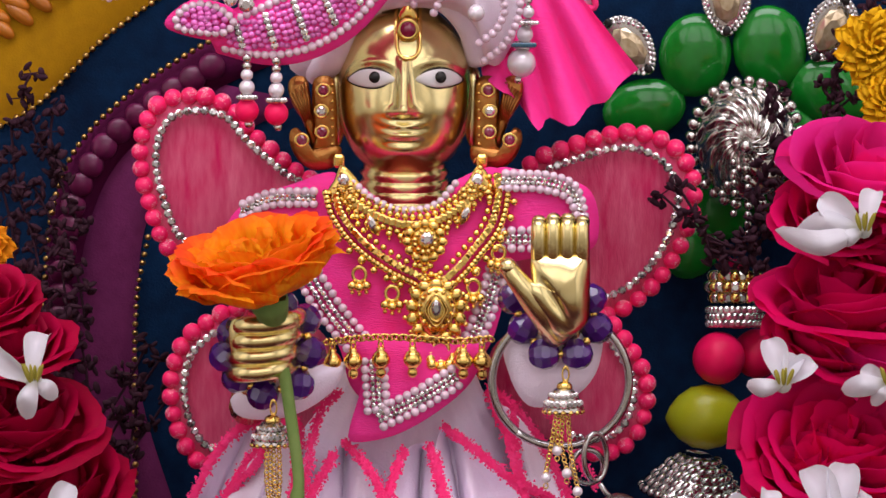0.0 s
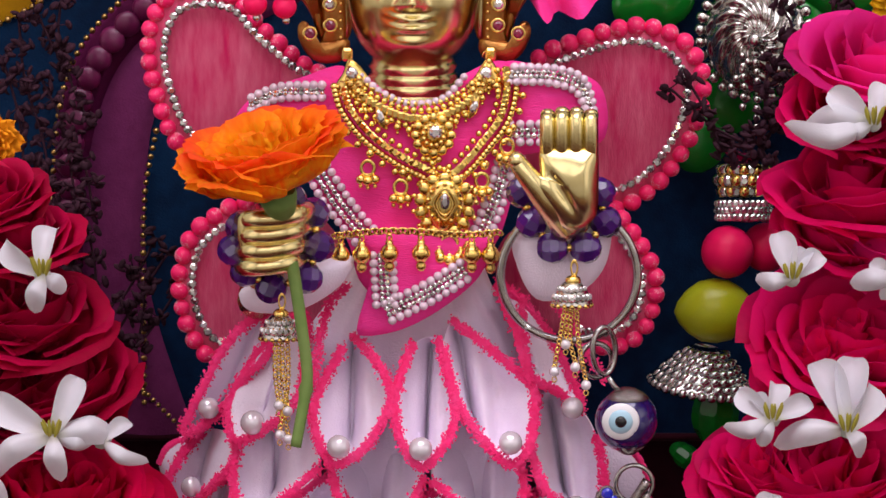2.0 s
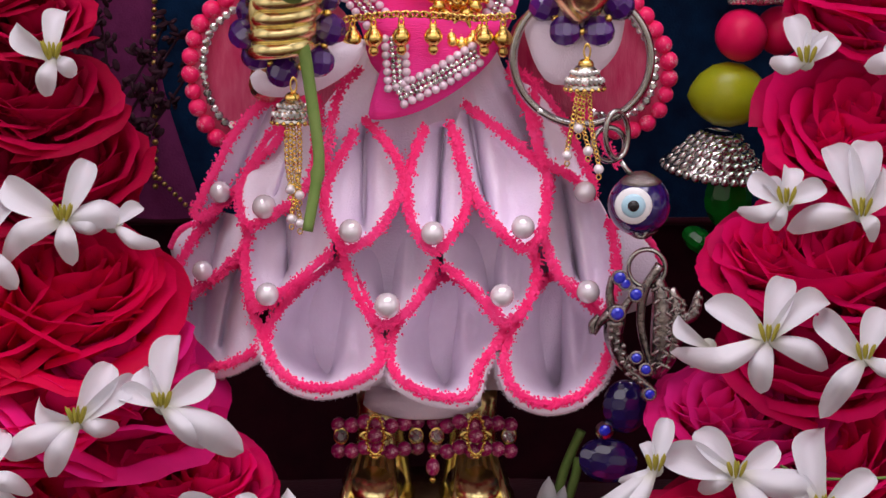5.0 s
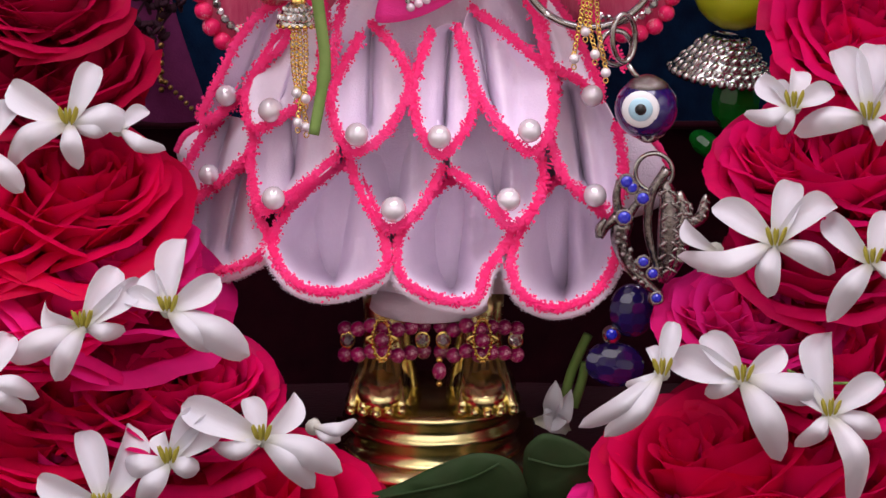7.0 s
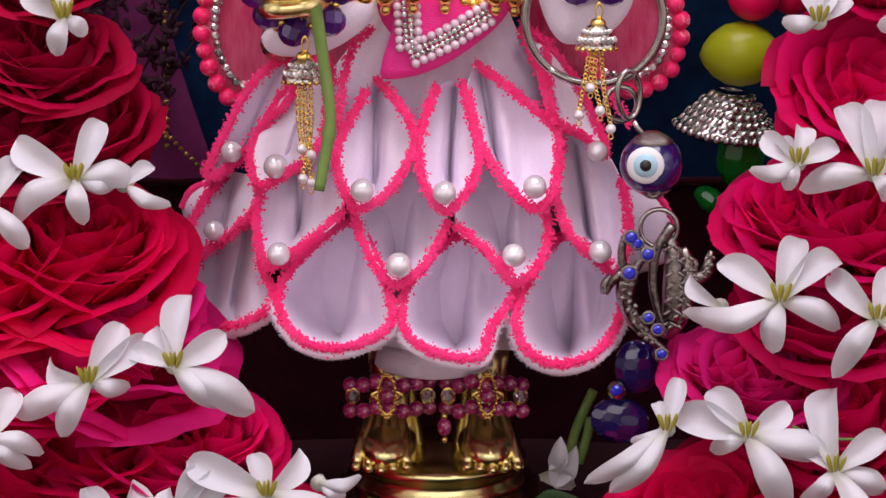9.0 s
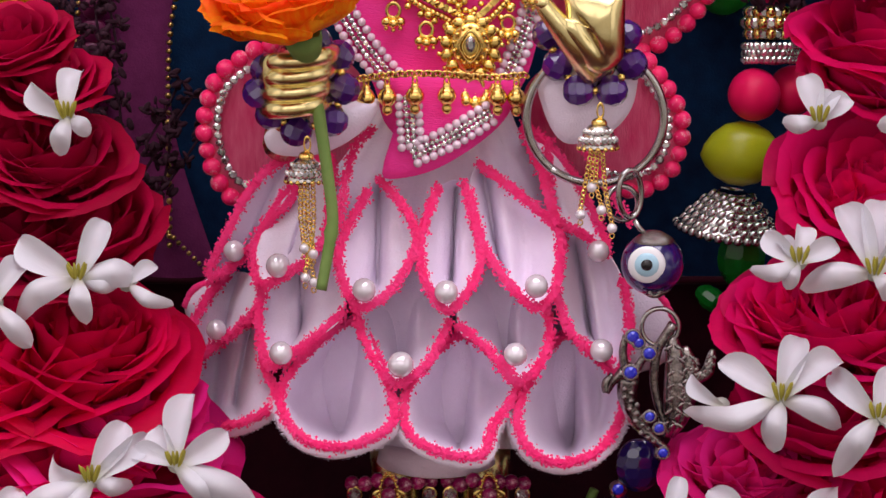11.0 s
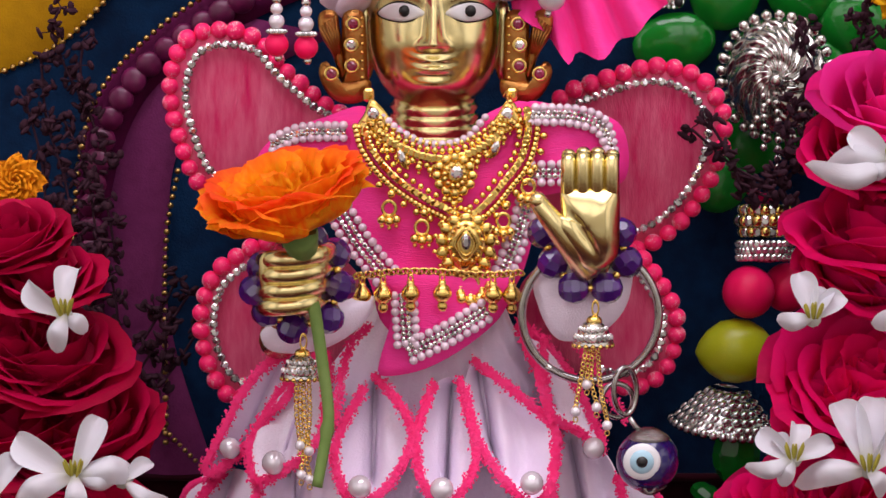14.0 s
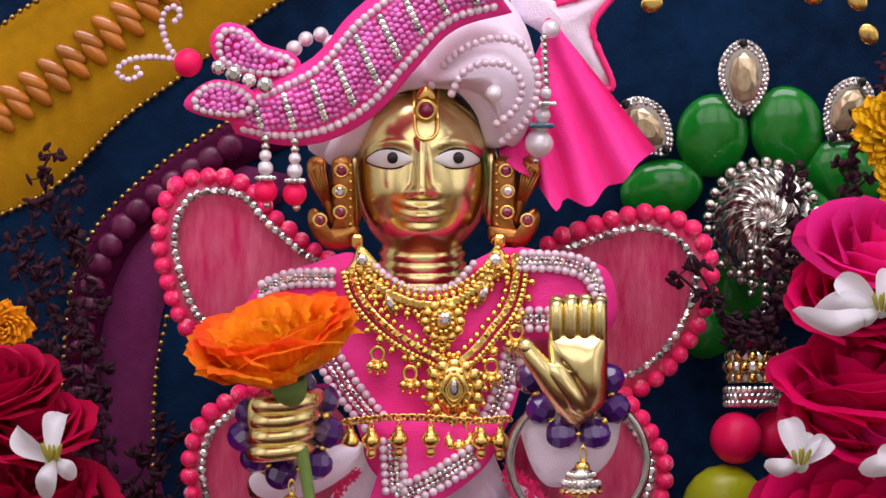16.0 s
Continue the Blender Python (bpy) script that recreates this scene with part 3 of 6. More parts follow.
def bodice():
    b = thing("bodice", at(735, 600, 0), "hot pink satin bodice with pearl and rhinestone trim", "bodice")
    bm = bmesh.new()
    panel(bm, [(620, 318), (700, 372), (770, 365), (810, 318), (890, 305), (905, 460), (890, 540), (862, 620), (800, 690), (700, 740), (625, 690), (598, 610), (530, 510), (505, 440), (470, 360), (540, 322)], cloth_y, 0.004, 0.001, 8, 96, (730, 520),
          wave=lambda u, v: 0.0006 * noise.noise(Vector((u / 40, v / 60, 3))))
    part("torso", bm, M_SATIN, b)
    bm = bmesh.new()
    panel(bm, [(870, 308), (940, 305), (1020, 322), (1052, 350), (1060, 410), (1040, 445), (960, 455), (880, 450)], lambda u, v: -0.012 + 0.00006 * max(0, u - 980), 0.006, 0.003, 6, 64, wave=lambda u, v: 0.0008 * noise.noise(Vector((u / 30, v / 50, 9))))
    part("sleeve", bm, M_SATIN, b)
    bm = bmesh.new()
    panel(bm, [(600, 310), (520, 325), (430, 362), (400, 420), (470, 470), (560, 480), (610, 420)], -0.010, 0.006, 0.003, 6, 64)
    part("sleeve", bm, M_SATIN, b)
    bm = bmesh.new()
    panel(bm, [(630, 600), (760, 600), (850, 610), (838, 670), (780, 725), (700, 770), (625, 783), (618, 760), (638, 690), (640, 640)], lambda u, v: cloth_y(u, v) - 0.005, 0.003, 0.001, 6, 72)
    part("front_flap", bm, M_SATIN, b, "pointed hot pink flap")
    def trim(path, r=7.8, y=None, off=(0, 0)):
        y = y or (lambda u, v: cloth_y(u, v) - 0.0035)
        q = np.array(path, float)
        d = np.array(off, float)
        string_of("pearl", SEED, b, [tuple(p - d) for p in q], r, y, 1.72)
        for side in (-0.3, 0.3):
            string_of("rhinestone", STONE, b, [tuple(p + side * d) for p in q], 5.2, lambda u, v: y(u, v) - 0.0003, 1.7)
        string_of("pearl", SEED, b, [tuple(p + d) for p in q], r, y, 1.72)
    trim([(548, 492), (585, 550), (630, 605)], off=(16, -12))
    trim([(880, 480), (862, 540), (838, 600)], off=(14, 6))
    shoulder = lambda u, v: -0.0185 + 0.00006 * max(0, u - 980)
    trim([(890, 320), (960, 322), (1005, 336), (1024, 365), (1030, 395)], y=shoulder, off=(-5, 13))
    trim([(888, 424), (940, 424)], y=shoulder, off=(0, 16))
    left = lambda u, v: -0.0165
    trim([(430, 372), (480, 352), (555, 350)], y=left, off=(0, 11))
    flap = lambda u, v: cloth_y(u, v) - 0.0085
    trim([(662, 640), (668, 728)], y=flap, off=(17, 0))
    trim([(672, 740), (740, 708), (806, 668)], y=flap, off=(7, 15))
    string_of("pearl", SEED, b, [(625, 322), (660, 352), (712, 372), (770, 362), (806, 325)], 7, lambda u, v: cloth_y(u, v) - 0.004, 1.8)


bodice()


def skirt_half(v):
    return np.interp(v, [600, 700, 800, 900, 1000, 1100, 1200, 1280], [115, 165, 255, 310, 340, 355, 362, 360])


def skirt_y(u, v):
    w = skirt_half(v)
    mid = 720 - 0.02 * (v - 700)
    s = max(0.0, 1 - ((u - mid) / (w * 1.08)) ** 2)
    return -(w * UNIT * 0.92) * math.sqrt(s) + 0.004


def skirt():
    k = thing("skirt", at(710, 1280, 0), "white felt skirt of layered folds with neon pink edging and pearls", "skirt")
    bm = bmesh.new()
    prof = [(v, skirt_half(v) * (0.97 if v < 1000 else 0.97 - 0.0007 * (v - 1000))) for v in np.linspace(600, 1262, 16)]
    rings = []
    for v, w in prof:
        mid = 720 - 0.02 * (v - 700)
        rings.append([bm.verts.new(at(mid + w * 0.86 * math.cos(a), v, w * UNIT * (0.5 if math.sin(a) < 0 else 0.8) * math.sin(a) * (1 + 0.06 * math.sin(20 * a + 0.004 * v)) + 0.004)) for a in [2 * math.pi * j / 160 for j in range(160)]])
    for a, b in zip(rings, rings[1:]):
        for j in range(160):
            bm.faces.new((a[j], a[(j + 1) % 160], b[(j + 1) % 160], b[j]))
    part("underskirt", bm, M_FELT, k)
    bm = bmesh.new()
    turned(bm, at(712, 1300, -0.007), [(size(104), size(60)), (size(110), size(20)), (size(94), size(13))], 40)
    part("petticoat", bm, M_FELT, k)

    def fold(rim, deep, out, crease=0.5, pearl=None, r=21, shown=None, tuck=0.0):
        """One hanging fold: a rim edged in pink, hollow inside, with a crease down its middle."""
        rim = np.array(rim, float)
        loop = spline(rim, 72, True)
        lo, hi = loop[:, 1].min(), loop[:, 1].max()
        axis = loop[:, 0].min() + (loop[:, 0].max() - loop[:, 0].min()) * crease
        bm, rows = bmesh.new(), []
        top = loop[loop[:, 1].argmin()]
        for s in (1.0, 0.97, 0.93, 0.87, 0.79, 0.70, 0.60, 0.51, 0.43, 0.36, 0.30, 0.24, 0.19, 0.15, 0.11, 0.08, 0.05, 0.02, 0.0):
            row = []
            for u, v in loop:
                cv = lo + (hi - lo) * (0.08 + 0.66 * (v - lo) / (hi - lo))
                cu = axis + (top[0] - axis) * (1 - (cv - lo) / (hi - lo)) ** 1.5
                uu, vv = cu + (u - cu) * s, cv + (v - cv) * s
                f = max(0.0, (v - lo) / (hi - lo))
                g = (cv - lo) / (hi - lo)
                # two soft lobes of cloth meet in a dark crease at the back of the hollow
                across = (uu - cu) / (loop[:, 0].max() - loop[:, 0].min())
                lobes = 0.62 * math.exp(-((across - 0.15) / 0.13) ** 2) + 0.34 * math.exp(-((across + 0.17) / 0.15) ** 2) - 0.45 * math.exp(-(across / 0.035) ** 2)
                hollow = (1 - min(1.0, s / 0.97) ** 2.0) * (1.5 - lobes) - 0.05 * math.exp(-((s - 0.9) / 0.06) ** 2)
                h = max(0.0, (vv - lo) / (hi - lo))
                y = skirt_y(uu, vv) - out * h ** 0.8 - 0.002 + tuck * (1 - h) ** 1.5 + deep * (0.35 + 0.65 * h ** 0.6) * hollow
                row.append(bm.verts.new(at(uu, vv, y)))
            rows.append(row)
        for a, b in zip(rows, rows[1:]):
            for j in range(72):
                bm.faces.new((a[j], a[(j + 1) % 72], b[(j + 1) % 72], b[j]))
        # outer cloth behind the rim
        back = []
        for (u, v), a in zip(loop, rows[0]):
            f = (v - lo) / (hi - lo)
            back.append(bm.verts.new(at(u, v, skirt_y(u, v) * 0.6 + 0.004)))
        for j in range(72):
            bm.faces.new((rows[0][j], back[j], back[(j + 1) % 72], rows[0][(j + 1) % 72]))
        rng = random.Random(int(rim[0][0]))

        def lip(u, v):
            f = min(1.0, max(0.0, (v - lo) / (hi - lo)))
            return skirt_y(u, v) - out * f ** 0.8 - 0.0022 + tuck * (1 - f) ** 1.5

        # the cut edge of the felt, thick and fuzzy, shows below the pink of the lowest folds
        mid = loop.mean(0)
        hem = [(u + 8 * (u - mid[0]) / np.hypot(u - mid[0], v - mid[1]), v + 10 * (v - mid[1]) / np.hypot(u - mid[0], v - mid[1]), lip(u, v) + 0.0016) for u, v in spline(rim, 160, True) if v > lo + 0.62 * (hi - lo)] if pearl is None else []
        if hem:
            hem.sort(key=lambda q: math.atan2(q[0] - mid[0], q[1] - mid[1]))
            tube(bm, [at(*q) for q in hem], lambda t: size(11 * math.sin(math.pi * (0.1 + 0.8 * t)) ** 0.5), 8)
        for u, v, y0 in hem:
            for _ in range(22):
                w = math.atan2(v - mid[1], u - mid[0]) + rng.gauss(0, 0.7)
                r0, ln = rng.uniform(3, 10), rng.uniform(2.5, 6.5)
                su, sv, y1 = u + r0 * math.cos(w) + rng.uniform(-3, 3), v + r0 * math.sin(w), y0 + rng.uniform(-0.0012, 0.001)
                bm.faces.new([bm.verts.new(at(su - 0.55 * math.sin(w), sv + 0.55 * math.cos(w), y1)), bm.verts.new(at(su + 0.55 * math.sin(w), sv - 0.55 * math.cos(w), y1)), bm.verts.new(at(su + ln * math.cos(w), sv + ln * math.sin(w), y1))])
        p = part("fold", bm, M_FELT, k)
        edge = bmesh.new()
        loop_pts = rim[shown[0]:shown[1] + 1] if shown else rim
        count = int(length(loop_pts, shown is None) / 3.2)
        fine = spline(loop_pts, count, shown is None)
        path = [at(u + 3 * noise.noise(Vector((u / 9, v / 9, deep * 900))), v + 3 * noise.noise(Vector((v / 8, u / 8, 4))), lip(u, v)) for u, v in fine]
        tube(edge, path, lambda t: size(6.0 + 3.5 * noise.noise(Vector((t * count / 3, deep * 500, out * 900)))), 6, shown is None)
        # loose glitter crumbs along the edge
        for u, v in fine:
            for _ in range(18):
                du, dv = rng.gauss(0, 4.7), rng.gauss(0, 4.7)
                spot, r1 = at(u + du, v + dv, lip(u, v) - 0.0008 + 0.00003 * (abs(du) + abs(dv))), size(rng.uniform(1.3, 3.2))
                turn, dip = rng.uniform(0, 6.3), rng.uniform(-0.15, 0.7)
                corners = []
                for j in range(4):
                    w, ray = turn + j * math.pi / 2, r1 * rng.uniform(0.6, 1.3)
                    corners.append(edge.verts.new(spot + Vector((ray * math.cos(w), ray * math.sin(w) * dip, ray * math.sin(w)))))
                edge.faces.new(corners)
        part("pink_edging", mesh_of("pink_edging", edge, M_GLITTER, smooth=False), None, p, "frayed neon pink edging")
        if pearl:
            u, v = pearl
            bead("pearl", PEARL, k, at(u, v, skirt_y(u, v) - out - 0.0045), size(r))
    # upper folds
    fold(many(low, (628, 232), (590, 300), (574, 350), (590, 415), (622, 442), (680, 395), (714, 320), (690, 262), (648, 212)), 0.015, 0.003, 0.5, low(620, 409), shown=(0, 8), tuck=0.006)
    fold(many(low, (752, 226), (728, 290), (720, 350), (738, 412), (768, 446), (800, 418), (828, 362), (818, 296), (798, 218)), 0.015, 0.003, 0.5, low(766, 413), shown=(0, 8), tuck=0.006)
    fold(many(low, (806, 236), (824, 310), (850, 360), (888, 410), (928, 442), (958, 414), (968, 348), (962, 298), (908, 250), (858, 210), (822, 184)), 0.015, 0.003, 0.35, low(926, 402), shown=(0, 10), tuck=0.006)
    fold(many(low, (560, 172), (500, 215), (440, 300), (424, 360), (440, 400), (500, 370), (548, 320), (560, 250)), 0.007, 0.002, 0.4, low(467, 366), 22)
    fold(many(low, (490, 180), (430, 215), (370, 320), (345, 385), (400, 355), (450, 290), (495, 240)), 0.006, 0.002, 0.4, low(389, 340), 20)
    fold(many(low, (905, 120), (935, 200), (960, 280), (1010, 310), (1050, 345), (1040, 300), (980, 190)), 0.005, 0.001, 0.5, low(1036, 340), 20)
    # middle folds
    fold(many(low, (600, 430), (622, 500), (655, 560), (686, 576), (735, 535), (772, 465), (745, 340), (640, 335)), 0.022, 0.004, 0.5, low(685, 542), 23, (0, 5), 0.020)
    fold(many(low, (785, 470), (840, 515), (888, 572), (930, 545), (950, 495), (945, 440), (905, 330), (815, 340)), 0.020, 0.004, 0.5, low(889, 524), 21, (0, 5), 0.020)
    fold(many(low, (440, 400), (432, 470), (455, 545), (510, 510), (585, 448), (565, 320), (480, 310)), 0.015, 0.004, 0.5, low(472, 522), 21, (0, 4), 0.016)
    fold(many(low, (380, 380), (330, 440), (300, 528), (370, 500), (432, 440), (430, 390)), 0.007, 0.003, 0.5, low(357, 480), 19, (0, 4), 0.008)
    fold(many(low, (975, 315), (962, 400), (985, 480), (1040, 535), (1075, 555), (1092, 470), (1080, 390), (1040, 330)), 0.017, 0.004, 0.5, low(1042, 517), 21, (0, 6), 0.008)
    # lower trumpet folds
    fold(many(low, (592, 465), (510, 530), (470, 600), (500, 665), (560, 690), (630, 675), (672, 640), (660, 570), (625, 490)), 0.034, 0.010, 0.52, tuck=0.012)
    fold(many(low, (785, 490), (715, 560), (690, 610), (700, 665), (760, 700), (830, 703), (850, 650), (892, 580), (840, 515)), 0.034, 0.010, 0.48, tuck=0.012)
    fold(many(low, (945, 520), (905, 590), (892, 640), (915, 695), (970, 718), (1030, 700), (1070, 650), (1085, 580), (1060, 540), (985, 490)), 0.034, 0.010, 0.5, tuck=0.012)
    fold(many(low, (430, 465), (350, 510), (315, 560), (325, 640), (365, 655), (430, 635), (462, 600), (440, 540)), 0.016, 0.006, 0.5, tuck=0.010)
    # loose pink strokes on the plain cloth above the folds
    for path in (many(low, (636, 120), (606, 152), (590, 200), (582, 255), (575, 300)), many(low, (944, 140), (950, 215), (960, 290)), many(low, (1006, 150), (1062, 240), (1094, 290))):
        stroke = bmesh.new()
        rng = random.Random(int(path[0][0]))
        for u, v in spline(path, int(length(path) / 0.22)):
            spot, r1 = at(u + rng.gauss(0, 4.6), v + rng.gauss(0, 4.6), skirt_y(u, v) - 0.0042), size(rng.uniform(1.3, 3.2))
            turn, dip = rng.uniform(0, 6.3), rng.uniform(-0.15, 0.7)
            corners = []
            for j in range(4):
                w, ray = turn + j * math.pi / 2, r1 * rng.uniform(0.6, 1.3)
                corners.append(stroke.verts.new(spot + Vector((ray * math.cos(w), ray * math.sin(w) * dip, ray * math.sin(w)))))
            stroke.faces.new(corners)
        part("pink_stroke", mesh_of("pink_stroke", stroke, M_GLITTER, smooth=False), None, k, "brushed neon pink stroke")
    # flounces that spread behind at both sides
    for pts, y in ((many(low, (350, 395), (318, 408), (300, 440), (318, 480), (350, 500)), 0.012), (many(low, (1080, 400), (1140, 415), (1175, 470), (1165, 530), (1080, 550)), 0.012)):
        bm = bmesh.new()
        panel(bm, pts, y, 0.006, 0.002, 5, 48)
        f = part("flounce", bm, M_FELT, k)
        e = bmesh.new()
        tube(e, [at(u + 2 * noise.noise(Vector((u / 8, v / 8, 1))), v, y - 0.003) for u, v in spline(pts[:3], 50)], lambda t: size(7 + 3 * noise.noise(Vector((t * 40, 2, y)))), 7)
        part("pink_edging", e, M_GLITTER, f, "frayed neon pink edging")


skirt()


# ---- turban ----
def turban():
    t = thing("turban", at(720, 30, 0), "white plush turban with beaded pink brim and pleated fan", "turban")
    bm = bmesh.new()
    panel(bm, [(510, 110), (560, 60), (600, -60), (700, -170), (800, -190), (880, -130), (915, -40), (905, 60), (870, 118), (835, 100), (820, 40), (760, 5), (690, -10), (620, 30), (590, 130), (540, 138)], lambda u, v: 0.010, 0.016, 0.010, 8, 96, (740, -60))
    part("crown", bm, M_FELT, t)
    bm = bmesh.new()
    panel(bm, [(695, 2), (735, -60), (810, -104), (885, -84), (924, -14), (914, 58), (884, 114), (858, 106), (846, 58), (812, 26), (760, 12)], -0.004, 0.010, 0.014, 12, 80, (838, -8))
    part("side_roll", bm, M_FELT, t)
    ry = lambda u, v: -0.0155 - 0.010 * max(0, 1 - ((u - 840) / 95) ** 2 - ((v - 5) / 110) ** 2) ** 0.5
    string_of("pearl", SEED, t, many(high, (765, 150), (790, 110), (830, 80), (880, 66), (925, 78), (950, 120), (950, 170), (925, 220), (890, 250)), 7.5, ry, 1.8)
    string_of("pearl", SEED, t, many(high, (800, 165), (820, 128), (860, 110), (905, 118), (925, 155), (910, 195), (880, 218)), 7.5, ry, 1.8)
    bead("pearl", PEARL, t, at(*high(875, 165), -0.027), size(15))
    bm = bmesh.new()
    tube(bm, [Vector(q) for q in spline([at(u, v, y) for u, v, y in ((560, 128, 0.004), (592, 100, -0.004), (610, 45, -0.007), (655, 2, -0.009), (715, -12, -0.010), (785, -4, -0.009), (832, 45, -0.007), (850, 105, -0.003))], 40)], size(26), 14)
    part("head_band", bm, M_FELT, t)
    # beaded brim: a curving sash
    edge_top = many(high, (395, 195), (470, 160), (560, 110), (620, 40), (680, -10), (760, -60), (850, -60))
    edge_low = many(high, (410, 225), (500, 245), (580, 235), (660, 190), (730, 110), (800, 40), (900, 10))
    a, b = spline(edge_top, 50), spline(edge_low, 50)
    def brim_y(s):
        return -0.020 - 0.006 * math.sin(math.pi * s)
    bm, rows = bmesh.new(), []
    for i, (p, q) in enumerate(zip(a, b)):
        f = i / 49
        rim_out = (q - p) / (np.linalg.norm(q - p) + 1e-9) * 13
        p, q = p - rim_out, q + rim_out
        row = []
        for s in np.linspace(0, 1, 13):
            u, v = p + (q - p) * s
            row.append(bm.verts.new(at(u, v, brim_y(f) - 0.003 * math.sin(math.pi * s))))
        for s in np.linspace(1, 0, 5):
            u, v = p + (q - p) * s
            row.append(bm.verts.new(at(u, v, brim_y(f) + 0.004)))
        rows.append(row)
    for r, w in zip(rows, rows[1:]):
        for j in range(len(r)):
            i = (j + 1) % len(r)
            bm.faces.new((r[j], r[i], w[i], w[j]))
    bm.faces.new(rows[0]), bm.faces.new(rows[-1][::-1])
    bmesh.ops.recalc_face_normals(bm, faces=bm.faces)
    brim = part("brim", bm, M_SATIN, t, "hot pink plush brim covered with seed beads")
    for s in (0.08, 0.93):
        path = [(*(p + (q - p) * s), 1000 * (brim_y(i / 49) - 0.003 * math.sin(math.pi * s) - 0.0008)) for i, (p, q) in enumerate(zip(a, b))]
        for u, v, y in spline(path[2::3], int(length([w[:2] for w in path[2::3]]) / 13.5)):
            bead("pearl", SEED, brim, at(u, v, y / 1000), size(8 * random.uniform(0.94, 1.06)))
    for i in range(3, 50):
        p, q = a[i], b[i]
        wide = np.linalg.norm(q - p)
        m = max(0, int(wide * 0.72 / 11))
        for j in range(m):
            s = 0.5 + (j - (m - 1) / 2) * 11 / wide
            u, v = p + (q - p) * s
            y = brim_y(i / 49) - 0.003 * math.sin(math.pi * s) - 0.0004
            if i % 5 == 0:
                bead("rhinestone", STONE, brim, at(u, v, y - 0.0006), size(7.5), Euler((0, random.uniform(0, 3), 0)).to_matrix())
            elif i % 5:
                bead("seed_bead", LILAC, brim, at(u + random.uniform(-1.5, 1.5), v + random.uniform(-1.5, 1.5), y), (size(6.3), size(5), size(5.3)))
    # butterfly ornament at the end of the brim
    f = part("butterfly_ornament", panel(bmesh.new(), many(high, (335, 165), (325, 190), (370, 208), (420, 212), (455, 185), (440, 155), (380, 140)), -0.0225, 0.004, 0.002, 5, 40), M_SATIN, t, "beaded pink butterfly ornament")
    part("upper_wing", panel(bmesh.new(), many(high, (372, 60), (400, 38), (440, 50), (465, 75), (520, 95), (530, 125), (470, 140), (400, 120), (375, 100)), -0.020, 0.004, 0.002, 5, 40), M_SATIN, f)
    for rim, c, y in ((many(high, (350, 165), (345, 188), (380, 198), (425, 200), (445, 182), (420, 158), (380, 150)), high(395, 176), -0.0265), (many(high, (388, 65), (404, 52), (435, 62), (462, 88), (510, 104), (512, 122), (465, 128), (405, 112), (388, 95)), high(440, 92), -0.0240)):
        string_of("pearl", SEED, f, rim, 7.5, y, 1.8, True)
        for q in (0.72, 0.42, 0.15):
            string_of("seed_bead", LILAC, f, [tuple(np.array(c) + (np.array(p) - np.array(c)) * q) for p in rim], 6.2, y - 0.0003, 2.0, True)
    for i, (u, v) in enumerate(spline(many(high, (385, 118), (412, 130), (437, 140), (468, 150)), 4)):
        bead("rhinestone", STONE, f, at(u, v, -0.0275), size(13 + 2 * (i % 2)))
    bead("pink_bead", PINKBALL, f, at(*high(331, 110), -0.025), size(25))
    for path in (many(high, (312, 100), (295, 80), (285, 45), (290, 18), (308, 10), (318, 22), (308, 36)), many(high, (310, 104), (265, 100), (225, 106), (205, 125), (222, 140), (245, 132), (240, 120))):
        string_of("antenna_bead", SEED, f, path, 6.2, -0.025, 1.8)
    # pearl loops peeping behind the brim
    string_of("pearl", PEARL, t, many(high, (520, 85), (545, 66), (575, 60), (585, 75)), 14, -0.014, 1.6)
    # pleated fan
    bm, cols = bmesh.new(), []
    n = 33
    lower = spline(many(high, (885, 275), (915, 302), (945, 318), (985, 374), (1002, 350), (1045, 366), (1075, 330), (1105, 322), (1130, 290), (1162, 265)), n)
    upper = spline(many(high, (880, 225), (930, 130), (960, 70), (968, 30), (985, 40), (1000, 60)), n)
    for i in range(n):
        col = []
        for s in np.linspace(0, 1, 12):
            u, v = upper[i] + (lower[i] - upper[i]) * s
            wave = 0.0085 * s * abs(math.sin(math.pi * i / (n - 1) * 4.2)) + 0.0006 * noise.noise(Vector((u / 25, v / 25, 0)))
            col.append(bm.verts.new(at(u, v, 0.004 - 0.008 * s - wave)))
        cols.append(col)
    for c, d in zip(cols, cols[1:]):
        for j in range(11):
            bm.faces.new((c[j], c[j + 1], d[j + 1], d[j]))
    part("fan", bm, M_SATIN, t, "pleated hot pink satin fan")
    bm = bmesh.new()
    panel(bm, many(high, (905, -60), (980, 0), (1090, -20), (1050, 50), (1085, 155), (1000, 120), (960, 60), (910, 20)), 0.012, 0.004, 0.002, 5, 64)
    plume = part("plume", bm, M_FELT, t, "white felt plume edged with neon pink")
    e = bmesh.new()
    tube(e, [at(u, v, 0.009) for u, v in spline(many(high, (985, 5), (1090, -20), (1050, 50), (1085, 155), (1000, 122)), 70)], lambda s: size(6.0 + 3.5 * noise.noise(Vector((s * 40, 1, 1)))), 7)
    part("pink_edging", e, M_GLITTER, plume)
    bead("pearl", PEARL, t, at(*high(976, 50), 0.0), size(17))
    # hanging drops
    def drop(pieces, y):
        for me, name, (u, v), r in pieces:
            bead(name, me, t, at(u, v, y), r if isinstance(r, tuple) else size(r))
